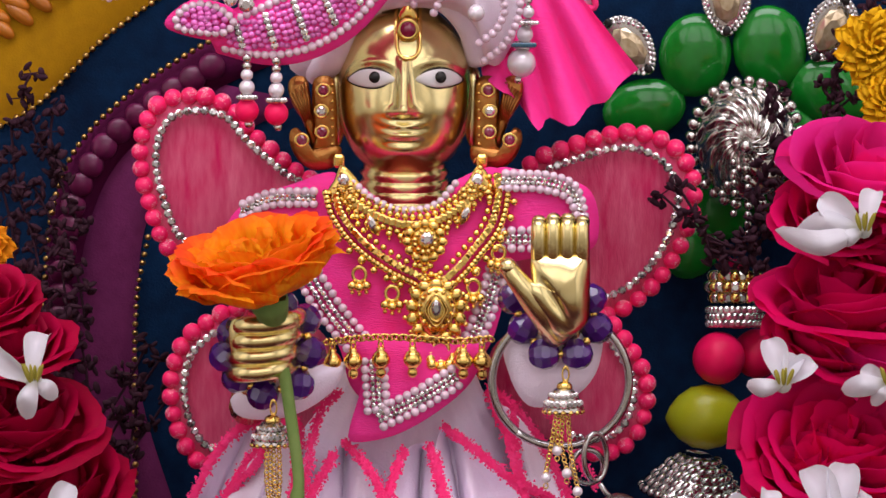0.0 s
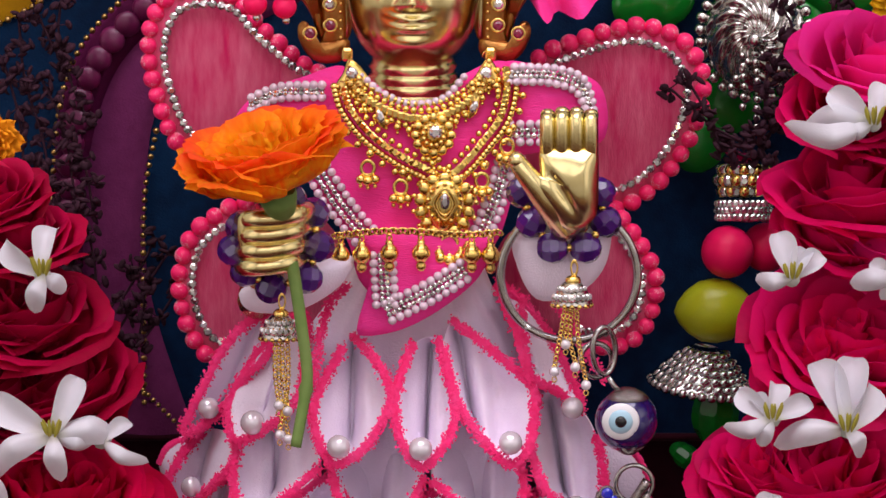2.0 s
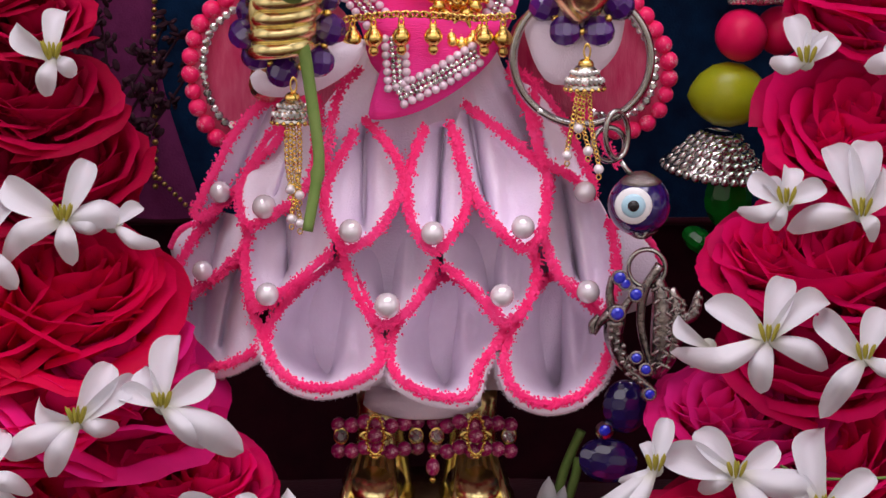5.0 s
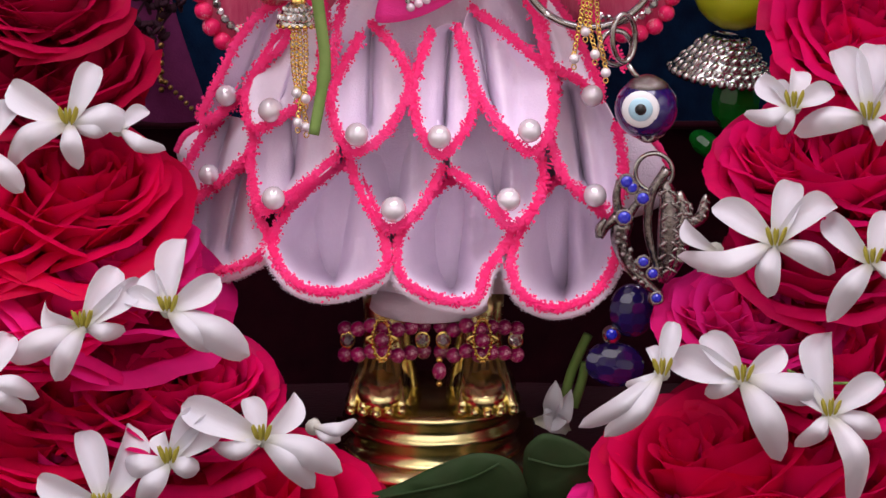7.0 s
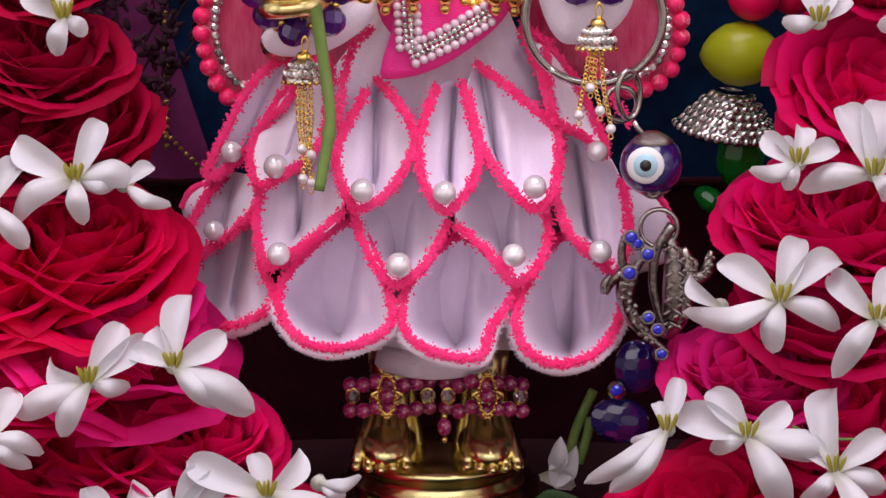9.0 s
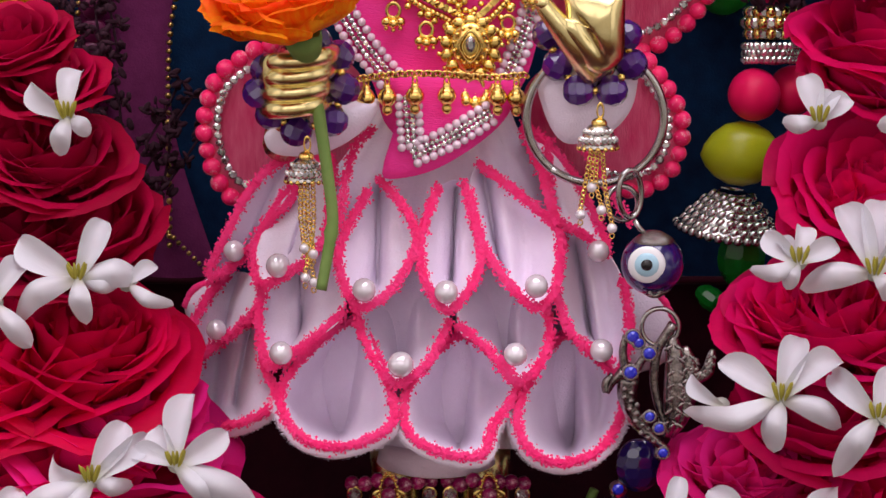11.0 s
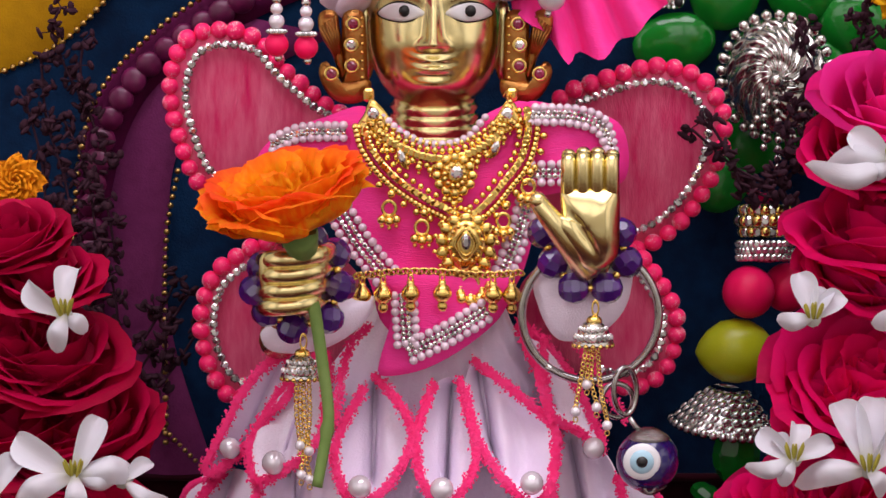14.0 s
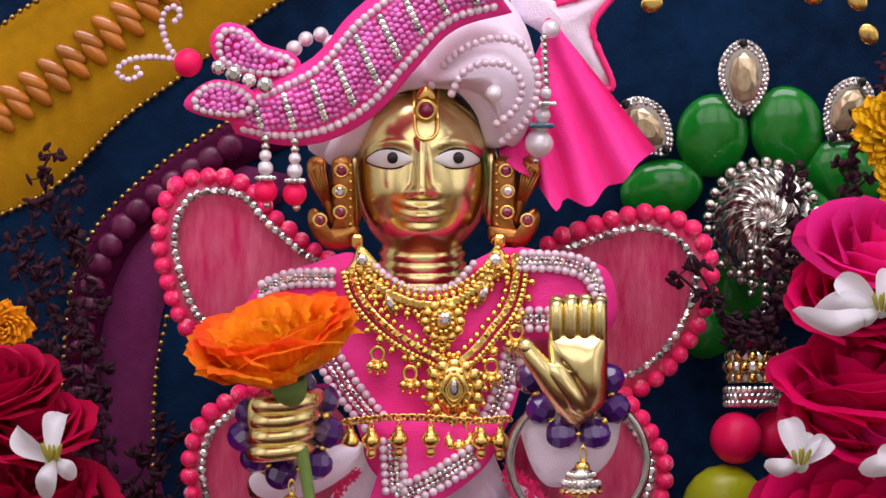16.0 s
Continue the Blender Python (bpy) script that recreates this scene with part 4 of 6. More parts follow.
    for u0 in (469, 521):
        dv = 5 if u0 > 500 else 0
        drop([(SILVERBALL, "silver_ball", high(u0, 245 + dv), 8), (SILVERBALL, "silver_ball", high(u0, 259 + dv), 8), (PEARL, "pearl", high(u0, 275 + dv), 11), (PEARL, "pearl", high(u0, 297 + dv), 14),
              (SILVERBALL, "spacer", high(u0, 315 + dv), (size(17), size(17), size(8))), (PINKBALL, "pink_bead", high(u0, 338 + dv), 21), (SILVERBALL, "silver_ball", high(u0 + 3, 362 + dv), 7)], -0.026)
        for j in range(7):
            bead("rhinestone", STONE, t, at(*high(u0 + (j - 3) * 5, 315 + dv), -0.0285), size(4.5))
    drop([(SILVERBALL, "silver_ball", high(964 + 0.5 * j, 66 + 13 * j), 7) for j in range(8)] + [(PEARL, "pearl", high(967, 164), 11), (SILVERBALL, "spacer", high(967, 183), (size(18), size(18), size(8))), (PEARL, "pearl", high(961, 203), 15),
          (SILVERBALL, "spacer", high(959, 222), (size(22), size(22), size(9))), (PEARL, "pearl", high(955, 254), 26), (SILVERBALL, "silver_ball", high(949, 284), 7)], -0.012)
    green = stone_mesh("green_stone", mat("teal_stone", (0.01, 0.16, 0.13), 0.1, 0.0, (0.01, 0.05, 0.2), 900, 0.5, coat=1.0))
    for j in range(8):
        bead("green_stone", green, t, at(*high(959 + (j - 3.5) * 5.2, 222), -0.0152), size(5))
        bead("rhinestone", STONE, t, at(*high(967 + (j - 3.5) * 4.4, 183), -0.0147), size(4))


turban()


# ---- flowers ----
def petal_mesh(name, material, wide=1.0, cup=0.5, roll=0.35, frill=0.05, tip=0.0, seed=0, n=9, blunt=0.55):
    """A petal that grows from the origin along +z, hollow towards -y, its lip rolled outward."""
    bm, rows = bmesh.new(), []
    for i in range(n + 1):
        t = 1 - (1 - i / n) ** 1.9
        half = wide * 0.5 * (0.14 + 0.86 * math.sin(math.pi / 2 * min(1, t / 0.66)) ** 0.9) * max(0.004, 1 - max(0, (t - blunt) / (1 - blunt)) ** 2.0) ** 0.5
        row = []
        for j in range(n + 1):
            s = 2 * j / n - 1
            x = half * s
            z = t * (1 - tip * s * s * t) - 0.10 * s * s * t ** 3
            f = frill * t * t * noise.noise(Vector((s * 2.3 + seed * 7, t * 2.2, seed)))
            y = cup * (-1.1 * s * s * half + 0.34 * math.sin(math.pi * t * 0.85)) + roll * max(0, t - 0.62) ** 1.6 * (1 + 0.5 * s * s) * 2.2 + f
            row.append(bm.verts.new((x, y, z + f * 0.5)))
        rows.append(row)
    for a, b in zip(rows, rows[1:]):
        for j in range(n):
            bm.faces.new((a[j], a[j + 1], b[j + 1], b[j]))
    return mesh_of(name, bm, material)


def cup_petal(material, r, h, flare, span, seed, waves=0.12, n=14, frill=0.05):
    """A petal cut from a bowl about the z axis: tucked under its neighbour on one side, its lip rolled out."""
    bm, rows = bmesh.new(), []
    for i in range(n + 1):
        t = i / n
        row = []
        for j in range(n + 1):
            q = 2 * j / n - 1
            wide = span * (0.45 + 0.55 * math.sin(math.pi / 2 * min(1, t / 0.5)))
            w = wide * q + 0.10 * noise.noise(Vector((t * 2, seed * 3.1, 0)))
            top = 1 - 0.30 * abs(q) ** 2.6 + 0.07 * noise.noise(Vector((q * 1.7, seed * 1.7, 4)))
            out = r * math.sin(math.pi / 2 * min(1.0, (t + 0.06) / 0.72)) ** 0.75 * (1 + 0.08 * q)
            lip = max(0.0, t - 0.66) / 0.34
            out += flare * lip ** 1.7 * (1 - 0.25 * q * q)
            out += waves * r * t * noise.noise(Vector((q * 1.9 + seed * 5, t * 1.6, seed))) + frill * t * t * noise.noise(Vector((q * 5.5 + seed, t * 3, seed * 2)))
            z = h * top * t - 0.42 * flare * lip ** 2.6
            row.append(bm.verts.new((out * math.sin(w), -out * math.cos(w), z)))
        rows.append(row)
    for a, b in zip(rows, rows[1:]):
        for j in range(n):
            bm.faces.new((a[j], a[j + 1], b[j + 1], b[j]))
    return mesh_of("petal", bm, material)


# whorls from the heart outward: how many petals, radius, height, flare of the lip, half span
WHORLS = ((2, 0.18, 1.00, 0.03, 2.0), (3, 0.34, 1.04, 0.06, 1.5), (3, 0.52, 1.02, 0.12, 1.4), (4, 0.70, 0.94, 0.18, 1.15), (4, 0.86, 0.80, 0.22, 1.1), (5, 0.98, 0.60, 0.30, 0.95))


def rose_set(material):
    return [[cup_petal(material, r, h, f, span, 10 * i + k) for k in range(2)] for i, (_, r, h, f, span) in enumerate(WHORLS)]


# darker foot, lighter tip: petal gradient with some crevice shade painted in
M_CROSE = mat("crimson_rose_petal", (0.70, 0.002, 0.045), 0.5, 0.0, (0.54, 0.001, 0.03), 5, 0.5, 0.25, 14, 1.1, stretch=(2.5, 1, 0.6), island=0.16, spec=0.15, tip=(0.84, 0.005, 0.11), tip_from=0.15, tip_to=0.8, thin=0.45)
# darker copy of the crimson petal, with shade put into its colour
M_SHADEROSE = mat("shaded_rose_petal", (0.40, 0.001, 0.028), 0.5, 0.0, (0.28, 0.0007, 0.018), 5, 0.5, 0.25, 14, 1.1, stretch=(2.5, 1, 0.6), island=0.16, spec=0.15, tip=(0.52, 0.003, 0.06), tip_from=0.15, tip_to=0.8, thin=0.35)
ROSES = rose_set(M_ROSE), rose_set(M_ROSEPINK), rose_set(M_CROSE), rose_set(M_SHADEROSE)


def rose(place, r, axis, tone, rng):
    """A full rose: whorls of nested petals round an axis, the outer ones open."""
    words = ("deep pink rose in full bloom among other roses", "bright magenta pink rose in full bloom", "crimson red rose with broad open petals", "rose in shade, its broad open petals coloured darker red")[tone]
    t = thing("rose", place, words, "rose", "roses of the garland")
    frame_ = Matrix.Translation(place) @ Vector(axis).to_track_quat("Z", "Y").to_matrix().to_4x4()
    for i, (count, *_) in enumerate(WHORLS):
        start = rng.uniform(0, 360)
        for k in range(count):
            p = part("petal", ROSES[tone][i][rng.randrange(2)], None, t)
            p.matrix_basis = frame_ @ pose(0, 0, -0.42 * r, rng.uniform(-6, 6), rng.uniform(-6, 6), start + 360 * (k + rng.uniform(-0.2, 0.2)) / count) @ Matrix.Diagonal((r * rng.uniform(0.92, 1.08), r * rng.uniform(0.92, 1.08), r * rng.uniform(0.88, 1.1), 1))
    return t


def late(u, v):
    """The sheet of the drawing that holds the foot of the garlands."""
    return (u - 839.9) / 1.007 + 784, (v + 296.5) / 1.007 + 441


def early(u, v):
    """The sheet of the drawing that holds the top of the garlands."""
    return u - 6, v + 89.7


def near(v):
    """How far forward the garlands hang at a height: their foot comes nearest."""
    return -0.016 - 0.000022 * max(0, v - 500)


def side_roses():
    rng = random.Random(4)
    # tone 3 on the upper left roses paints their shade into the petals
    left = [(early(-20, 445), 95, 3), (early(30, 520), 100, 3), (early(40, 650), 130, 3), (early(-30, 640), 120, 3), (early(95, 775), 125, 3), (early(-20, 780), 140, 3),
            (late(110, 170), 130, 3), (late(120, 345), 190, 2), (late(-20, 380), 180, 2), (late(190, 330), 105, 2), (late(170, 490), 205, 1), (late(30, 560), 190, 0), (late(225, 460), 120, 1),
            (late(150, 700), 170, 2), (late(20, 760), 180, 2), (late(290, 720), 190, 0), (late(375, 690), 120, 0), (late(110, 850), 130, 1), (late(480, 915), 190, 2), (late(280, 960), 180, 2), (late(30, 940), 160, 0)]
    right = [(early(1545, 205), 135, 1), (early(1480, 290), 100, 0), (early(1500, 430), 140, 0), (early(1475, 500), 105, 0), (early(1560, 520), 130, 1), (early(1590, 330), 120, 0),
             (early(1488, 700), 160, 0), (early(1436, 740), 100, 0), (early(1570, 700), 150, 0), (late(1480, 300), 178, 0), (late(1385, 285), 105, 0), (late(1560, 300), 150, 0),
             (late(1460, 450), 150, 0), (late(1350, 580), 150, 1), (late(1285, 560), 110, 1), (late(1500, 640), 160, 0), (late(1420, 620), 130, 0), (late(1290, 840), 210, 2), (late(1220, 830), 140, 2),
             (late(1440, 850), 180, 0), (late(1150, 930), 120, 1), (late(1280, 960), 170, 1), (late(1560, 900), 170, 0)]
    for rows, s in ((left, 1), (right, -1)):
        for (u, v), r, tone in rows:
            y = near(v) - 0.004 * rng.random()
            rose(at(u, v + 0.1 * r, y), size(r * 0.95), (s * rng.uniform(-0.3, 0.45), -rng.uniform(0.3, 0.7), rng.uniform(1.0, 1.5)), tone, rng)
            # roses in the darkened shade tone packed behind, so that no gap opens
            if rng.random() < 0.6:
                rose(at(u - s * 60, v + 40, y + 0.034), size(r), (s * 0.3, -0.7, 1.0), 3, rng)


side_roses()


def waxy_petal(wide, rise, curl, cup, seed):
    """An oblong petal from the throat to a blunt tip at height 1, rising to the viewer and curling back."""
    bm, rows, n = bmesh.new(), [], 14
    for i in range(n + 1):
        t = i / n
        y = -rise * math.sin(math.pi * 0.8 * t) + curl * max(0.0, t - 0.55) ** 2 * 2.6
        half = wide * 0.5 * (0.34 + 0.66 * math.sin(math.pi / 2 * min(1, t / 0.62)) ** 1.3) * max(0.003, 1 - max(0, (t - 0.6) / 0.4) ** 2.4) ** 0.6
        row = []
        for j in range(9):
            s = j / 4 - 1
            arch = cup * half * s * s * (0.5 + 0.5 * t) + 0.03 * noise.noise(Vector((s * 1.6 + seed * 5, t * 2, seed))) + 0.012 * math.exp(-(s / 0.2) ** 2) * t
            row.append(bm.verts.new((half * s * (1 + 0.08 * noise.noise(Vector((t * 3, seed, s)))) + 0.10 * t * (1 - t) * (seed % 3 - 1), y + arch, t)))
        rows.append(row)
    for a, b in zip(rows, rows[1:]):
        for j in range(8):
            bm.faces.new((a[j], a[j + 1], b[j + 1], b[j]))
    return mesh_of("petal", bm, M_WHITE)


# petals that show their hollow face, and petals that bend over and show their back
HOLLOW = [waxy_petal(w, r, c, -1.1, 20 + i) for i, (w, r, c) in enumerate(((0.52, 0.10, 0.5), (0.47, 0.16, 0.9), (0.55, 0.06, 0.3)))]
BENT = [waxy_petal(w, r, c, 1.25, 30 + i) for i, (w, r, c) in enumerate(((0.50, 0.26, 1.5), (0.46, 0.32, 2.0), (0.55, 0.22, 1.2)))]
STAMEN = ball_mesh("stamen", M_STAMEN, 8, 6)
UPWARD, AWAY = BOARD @ Vector((0, 1, 0)), BOARD @ Vector((0, 0, -1))


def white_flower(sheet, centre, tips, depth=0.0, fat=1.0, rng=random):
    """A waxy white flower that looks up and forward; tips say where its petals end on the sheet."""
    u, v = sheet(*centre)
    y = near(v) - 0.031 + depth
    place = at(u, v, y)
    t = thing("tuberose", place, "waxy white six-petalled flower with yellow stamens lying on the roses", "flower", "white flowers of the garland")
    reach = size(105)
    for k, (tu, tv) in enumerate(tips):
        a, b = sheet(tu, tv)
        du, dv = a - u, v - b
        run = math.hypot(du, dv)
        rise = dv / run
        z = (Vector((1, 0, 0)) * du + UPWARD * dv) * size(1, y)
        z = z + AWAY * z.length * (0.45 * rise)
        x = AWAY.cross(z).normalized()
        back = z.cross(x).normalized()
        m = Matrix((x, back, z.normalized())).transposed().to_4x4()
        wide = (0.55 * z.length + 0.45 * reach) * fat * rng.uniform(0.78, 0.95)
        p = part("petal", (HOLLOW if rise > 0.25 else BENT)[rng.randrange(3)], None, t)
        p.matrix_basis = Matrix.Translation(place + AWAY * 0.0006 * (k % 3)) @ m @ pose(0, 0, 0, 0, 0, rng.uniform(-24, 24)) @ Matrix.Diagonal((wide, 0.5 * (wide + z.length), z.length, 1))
    if len(tips) > 3:
        for k in range(6):
            w = radians(60 * k + 20)
            foot_ = place - AWAY * 0.001 + Vector((1, 0, 0)) * reach * 0.07 * math.cos(w) + AWAY * reach * 0.07 * math.sin(w)
            up = (UPWARD * 0.9 - AWAY * 0.5 + Vector((0.35 * math.cos(w), 0, 0))).normalized()
            q = Matrix.Translation(foot_ + up * reach * 0.16) @ up.to_track_quat("Z", "Y").to_matrix().to_4x4() @ Matrix.Diagonal((reach * 0.032, reach * 0.032, reach * rng.uniform(0.14, 0.2), 1))
            part("stamen", STAMEN, None, t).matrix_basis = q
    bm = bmesh.new()
    tube(bm, [place + AWAY * reach * s for s in (0.02, 0.25, 0.6)], lambda s: reach * (0.14 - 0.06 * s), 10)
    part("throat", bm, M_WHITE, t)


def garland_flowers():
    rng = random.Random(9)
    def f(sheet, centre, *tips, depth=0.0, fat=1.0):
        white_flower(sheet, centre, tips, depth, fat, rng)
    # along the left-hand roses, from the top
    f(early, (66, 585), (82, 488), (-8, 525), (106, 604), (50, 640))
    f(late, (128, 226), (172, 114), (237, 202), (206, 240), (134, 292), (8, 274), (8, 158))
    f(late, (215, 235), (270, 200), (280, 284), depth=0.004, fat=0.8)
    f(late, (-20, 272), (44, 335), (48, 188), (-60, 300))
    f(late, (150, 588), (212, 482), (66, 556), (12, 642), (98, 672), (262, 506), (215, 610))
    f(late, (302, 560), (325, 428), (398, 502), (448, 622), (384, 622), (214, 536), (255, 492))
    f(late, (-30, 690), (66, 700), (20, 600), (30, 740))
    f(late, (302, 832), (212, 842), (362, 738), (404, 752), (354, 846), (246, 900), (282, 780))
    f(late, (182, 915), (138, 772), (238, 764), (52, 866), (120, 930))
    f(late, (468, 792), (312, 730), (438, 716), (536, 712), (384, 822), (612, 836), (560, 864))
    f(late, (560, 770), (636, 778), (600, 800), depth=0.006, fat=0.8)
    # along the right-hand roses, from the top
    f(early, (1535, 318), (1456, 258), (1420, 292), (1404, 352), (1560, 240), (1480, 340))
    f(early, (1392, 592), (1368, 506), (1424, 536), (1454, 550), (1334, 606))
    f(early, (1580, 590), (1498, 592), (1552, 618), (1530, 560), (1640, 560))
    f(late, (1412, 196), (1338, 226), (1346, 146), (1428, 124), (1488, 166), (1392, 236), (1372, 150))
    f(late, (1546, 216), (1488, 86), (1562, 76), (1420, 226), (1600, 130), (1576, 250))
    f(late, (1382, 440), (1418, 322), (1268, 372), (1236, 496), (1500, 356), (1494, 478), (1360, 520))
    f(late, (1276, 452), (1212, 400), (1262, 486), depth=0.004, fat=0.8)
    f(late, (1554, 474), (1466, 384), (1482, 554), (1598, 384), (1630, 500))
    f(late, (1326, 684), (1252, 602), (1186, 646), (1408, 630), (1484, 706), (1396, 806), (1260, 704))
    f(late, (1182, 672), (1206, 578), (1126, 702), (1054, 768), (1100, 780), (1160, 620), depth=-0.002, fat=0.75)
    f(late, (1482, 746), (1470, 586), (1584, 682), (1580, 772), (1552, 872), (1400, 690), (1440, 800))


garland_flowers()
M_YELLOWIN = mat("yellow_orange_petal", (1.0, 0.52, 0.012), 0.5, 0.0, (1.0, 0.30, 0.005), 6, 0.5, 0.15, 8, 2.0, stretch=(2.2, 2.2, 0.6), island=0.08, hard=0.2, tip=(1.0, 0.15, 0.015), tip_from=0.46, tip_to=0.76, thin=0.42)


def ranunculus():
    """The orange bloom in the closed hand, tipped towards the viewer, with its stem."""
    place = at(470, 522, -0.050)
    t = thing("orange_flower", place, "orange and yellow bloom on a green stem in the fist", "flower")
    rng = random.Random(2)
    axis = pose(0, 0, 0, 11, -15, 0)
    # whorls from the heart outward: petals, radius, height, flare, half span, tone
    for i, (count, r, h, f, span, tone) in enumerate(((3, 0.20, 0.60, 0.03, 1.5, M_YELLOWIN), (4, 0.36, 0.66, 0.08, 1.2, M_YELLOWIN), (5, 0.52, 0.72, 0.14, 1.0, M_YELLOWIN), (5, 0.68, 0.74, 0.18, 0.95, M_YELLOWIN), (6, 0.82, 0.70, 0.20, 0.85, M_ORANGE), (6, 0.90, 0.58, 0.22, 0.8, M_ORANGE), (5, 0.90, 0.44, 0.12, 0.8, M_ORANGE))):
        pair = [cup_petal(tone, r, h, f, span, 60 + 10 * i + k, 0.12, 22, 0.14) for k in range(2)]
        start = rng.uniform(0, 360)
        for k in range(count):
            p = part("petal", pair[k % 2], None, t)
            p.matrix_basis = Matrix.Translation(place) @ axis @ pose(0, 0, 0, rng.uniform(-5, 5), rng.uniform(-5, 5), start + 360 * (k + rng.uniform(-0.12, 0.12)) / count) @ Matrix.Diagonal((size(134), size(134), size(168) * rng.uniform(0.86, 1.06), 1))
    bm = bmesh.new()
    tube(bm, [Vector(q) for q in spline([at(u, v, y) for u, v, y in ((476, 532, -0.048), (482, 556, -0.045), (490, 605, -0.034), (502, 655, -0.044), (515, 740, -0.050), (528, 840, -0.053), (525, 885, -0.054), (508, 980, -0.057))], 40)], lambda s: size(34 - 22 * min(1, s * 5)) if s < 0.2 else size(12 - 2.5 * s + (3 if 0.80 < s < 0.84 else 0)), 14)
    part("stem", bm, M_STEM, t, "green stem with a node")
    for a in range(5):
        bm = petal_mesh("sepal", M_STEM, 0.5, 0.3, 0.1, 0.05, 0, 60 + a, 6)
        p = part("sepal", bm, None, t)
        p.matrix_basis = Matrix.Translation(at(475, 535, -0.0485)) @ axis @ pose(0, 0, 0, 0, 0, 72 * a) @ pose(0, 0, 0, -70) @ Matrix.Scale(size(60), 4)


ranunculus()


# ---- jewellery ----
M_ANTIQUE = mat("antique_gold", (0.44, 0.23, 0.065), 0.3, 1.0, (0.40, 0.13, 0.03), 500, 0.5, 0.4, 1300)


def ring_mesh(name, material, r2=0.22, seg=18, sides=8):
    """A ring in the board's plane, of outer radius about 1."""
    bm = bmesh.new()
    tube(bm, [Vector((math.cos(a), 0, math.sin(a))) * (1 - r2) for a in [2 * math.pi * k / seg for k in range(seg)]], r2, sides, True)
    return mesh_of(name, bm, material)


def lathe_mesh(name, material, profile, seg=18):
    bm = bmesh.new()
    turned(bm, (0, 0, 0), profile, seg)
    bmesh.ops.recalc_face_normals(bm, faces=bm.faces)
    return mesh_of(name, bm, material)


def link_mesh():
    bm = bmesh.new()
    bmesh.ops.create_cube(bm, size=1.7)
    bmesh.ops.bevel(bm, geom=bm.edges[:], offset=0.32, segments=1, affect="EDGES")
    return mesh_of("link", bm, M_GOLD, smooth=False)


def leaf_mesh(name, material):
    bm, rows = bmesh.new(), []
    for i in range(9):
        t = i / 8
        h = 0.55 * math.sin(math.pi * t ** 0.8) + 0.01
        rows.append([bm.verts.new((h * s, -0.5 * (1 - s * s) * math.sin(math.pi * t), 2 * t - 1)) for s in np.linspace(-1, 1, 7)])
    for a, b in zip(rows, rows[1:]):
        for j in range(6):
            bm.faces.new((a[j], a[j + 1], b[j + 1], b[j]))
    back = [bm.verts.new((v.co.x * 0.9, 0.25, v.co.z)) for r in rows for v in (r[0], r[-1])]
    for i in range(8):
        bm.faces.new((back[2 * i], back[2 * i + 1], back[2 * i + 3], back[2 * i + 2]))
        bm.faces.new((rows[i][0], rows[i + 1][0], back[2 * i + 2], back[2 * i])), bm.faces.new((rows[i][-1], back[2 * i + 1], back[2 * i + 3], rows[i + 1][-1]))
    bmesh.ops.recalc_face_normals(bm, faces=bm.faces)
    return mesh_of(name, bm, material)


LINK, RING, LEAF = link_mesh(), ring_mesh("ring", M_GOLD), leaf_mesh("gold_leaf", M_GOLD)
CHAINLINK = ring_mesh("chain_link", M_GOLD, 0.3, 12, 6)
BELL = lathe_mesh("bell", M_GOLD, [(0.12, 1.0), (0.3, 0.92), (0.22, 0.8), (0.45, 0.6), (0.62, 0.3), (0.6, 0.0), (0.42, -0.25), (0.25, -0.4), (0.33, -0.55), (0.33, -0.75), (0.2, -0.95), (0.05, -1.0)])


def spin(deg, x=0):
    return Euler((radians(x), radians(deg), 0)).to_matrix()


def tilak():
    t = thing("forehead_ornament", at(722, 50, -0.019), "gold forehead ornament with a ruby stone", "ornament")
    fy = lambda v: face_y(722, v) - 0.0012
    for name, pts, r in (("frame", [(702, -10), (701, 40), (703, 85), (712, 102), (724, 104), (736, 99), (743, 84), (743, 40), (744, -10)], 3.5),):
        bm = bmesh.new()
        tube(bm, [at(u, v, fy(v)) for u, v in spline(pts, 40)], size(r), 8)
        part(name, bm, M_GOLD, t)
    bead("setting", ring_mesh("setting", M_GOLD, 0.25, 24), t, at(722, 52, fy(52) - 0.0008), (size(21), size(18), size(21)))
    bead("ruby", ball_mesh("ruby_dome", M_RUBY, 18, 12), t, at(722, 52, fy(52) - 0.0005), (size(16), size(12), size(16)), label="dark red ruby stone")
    bead("plate", LEAF, t, at(722, 25, fy(30) - 0.0005), (size(30), size(8), size(22)))


tilak()


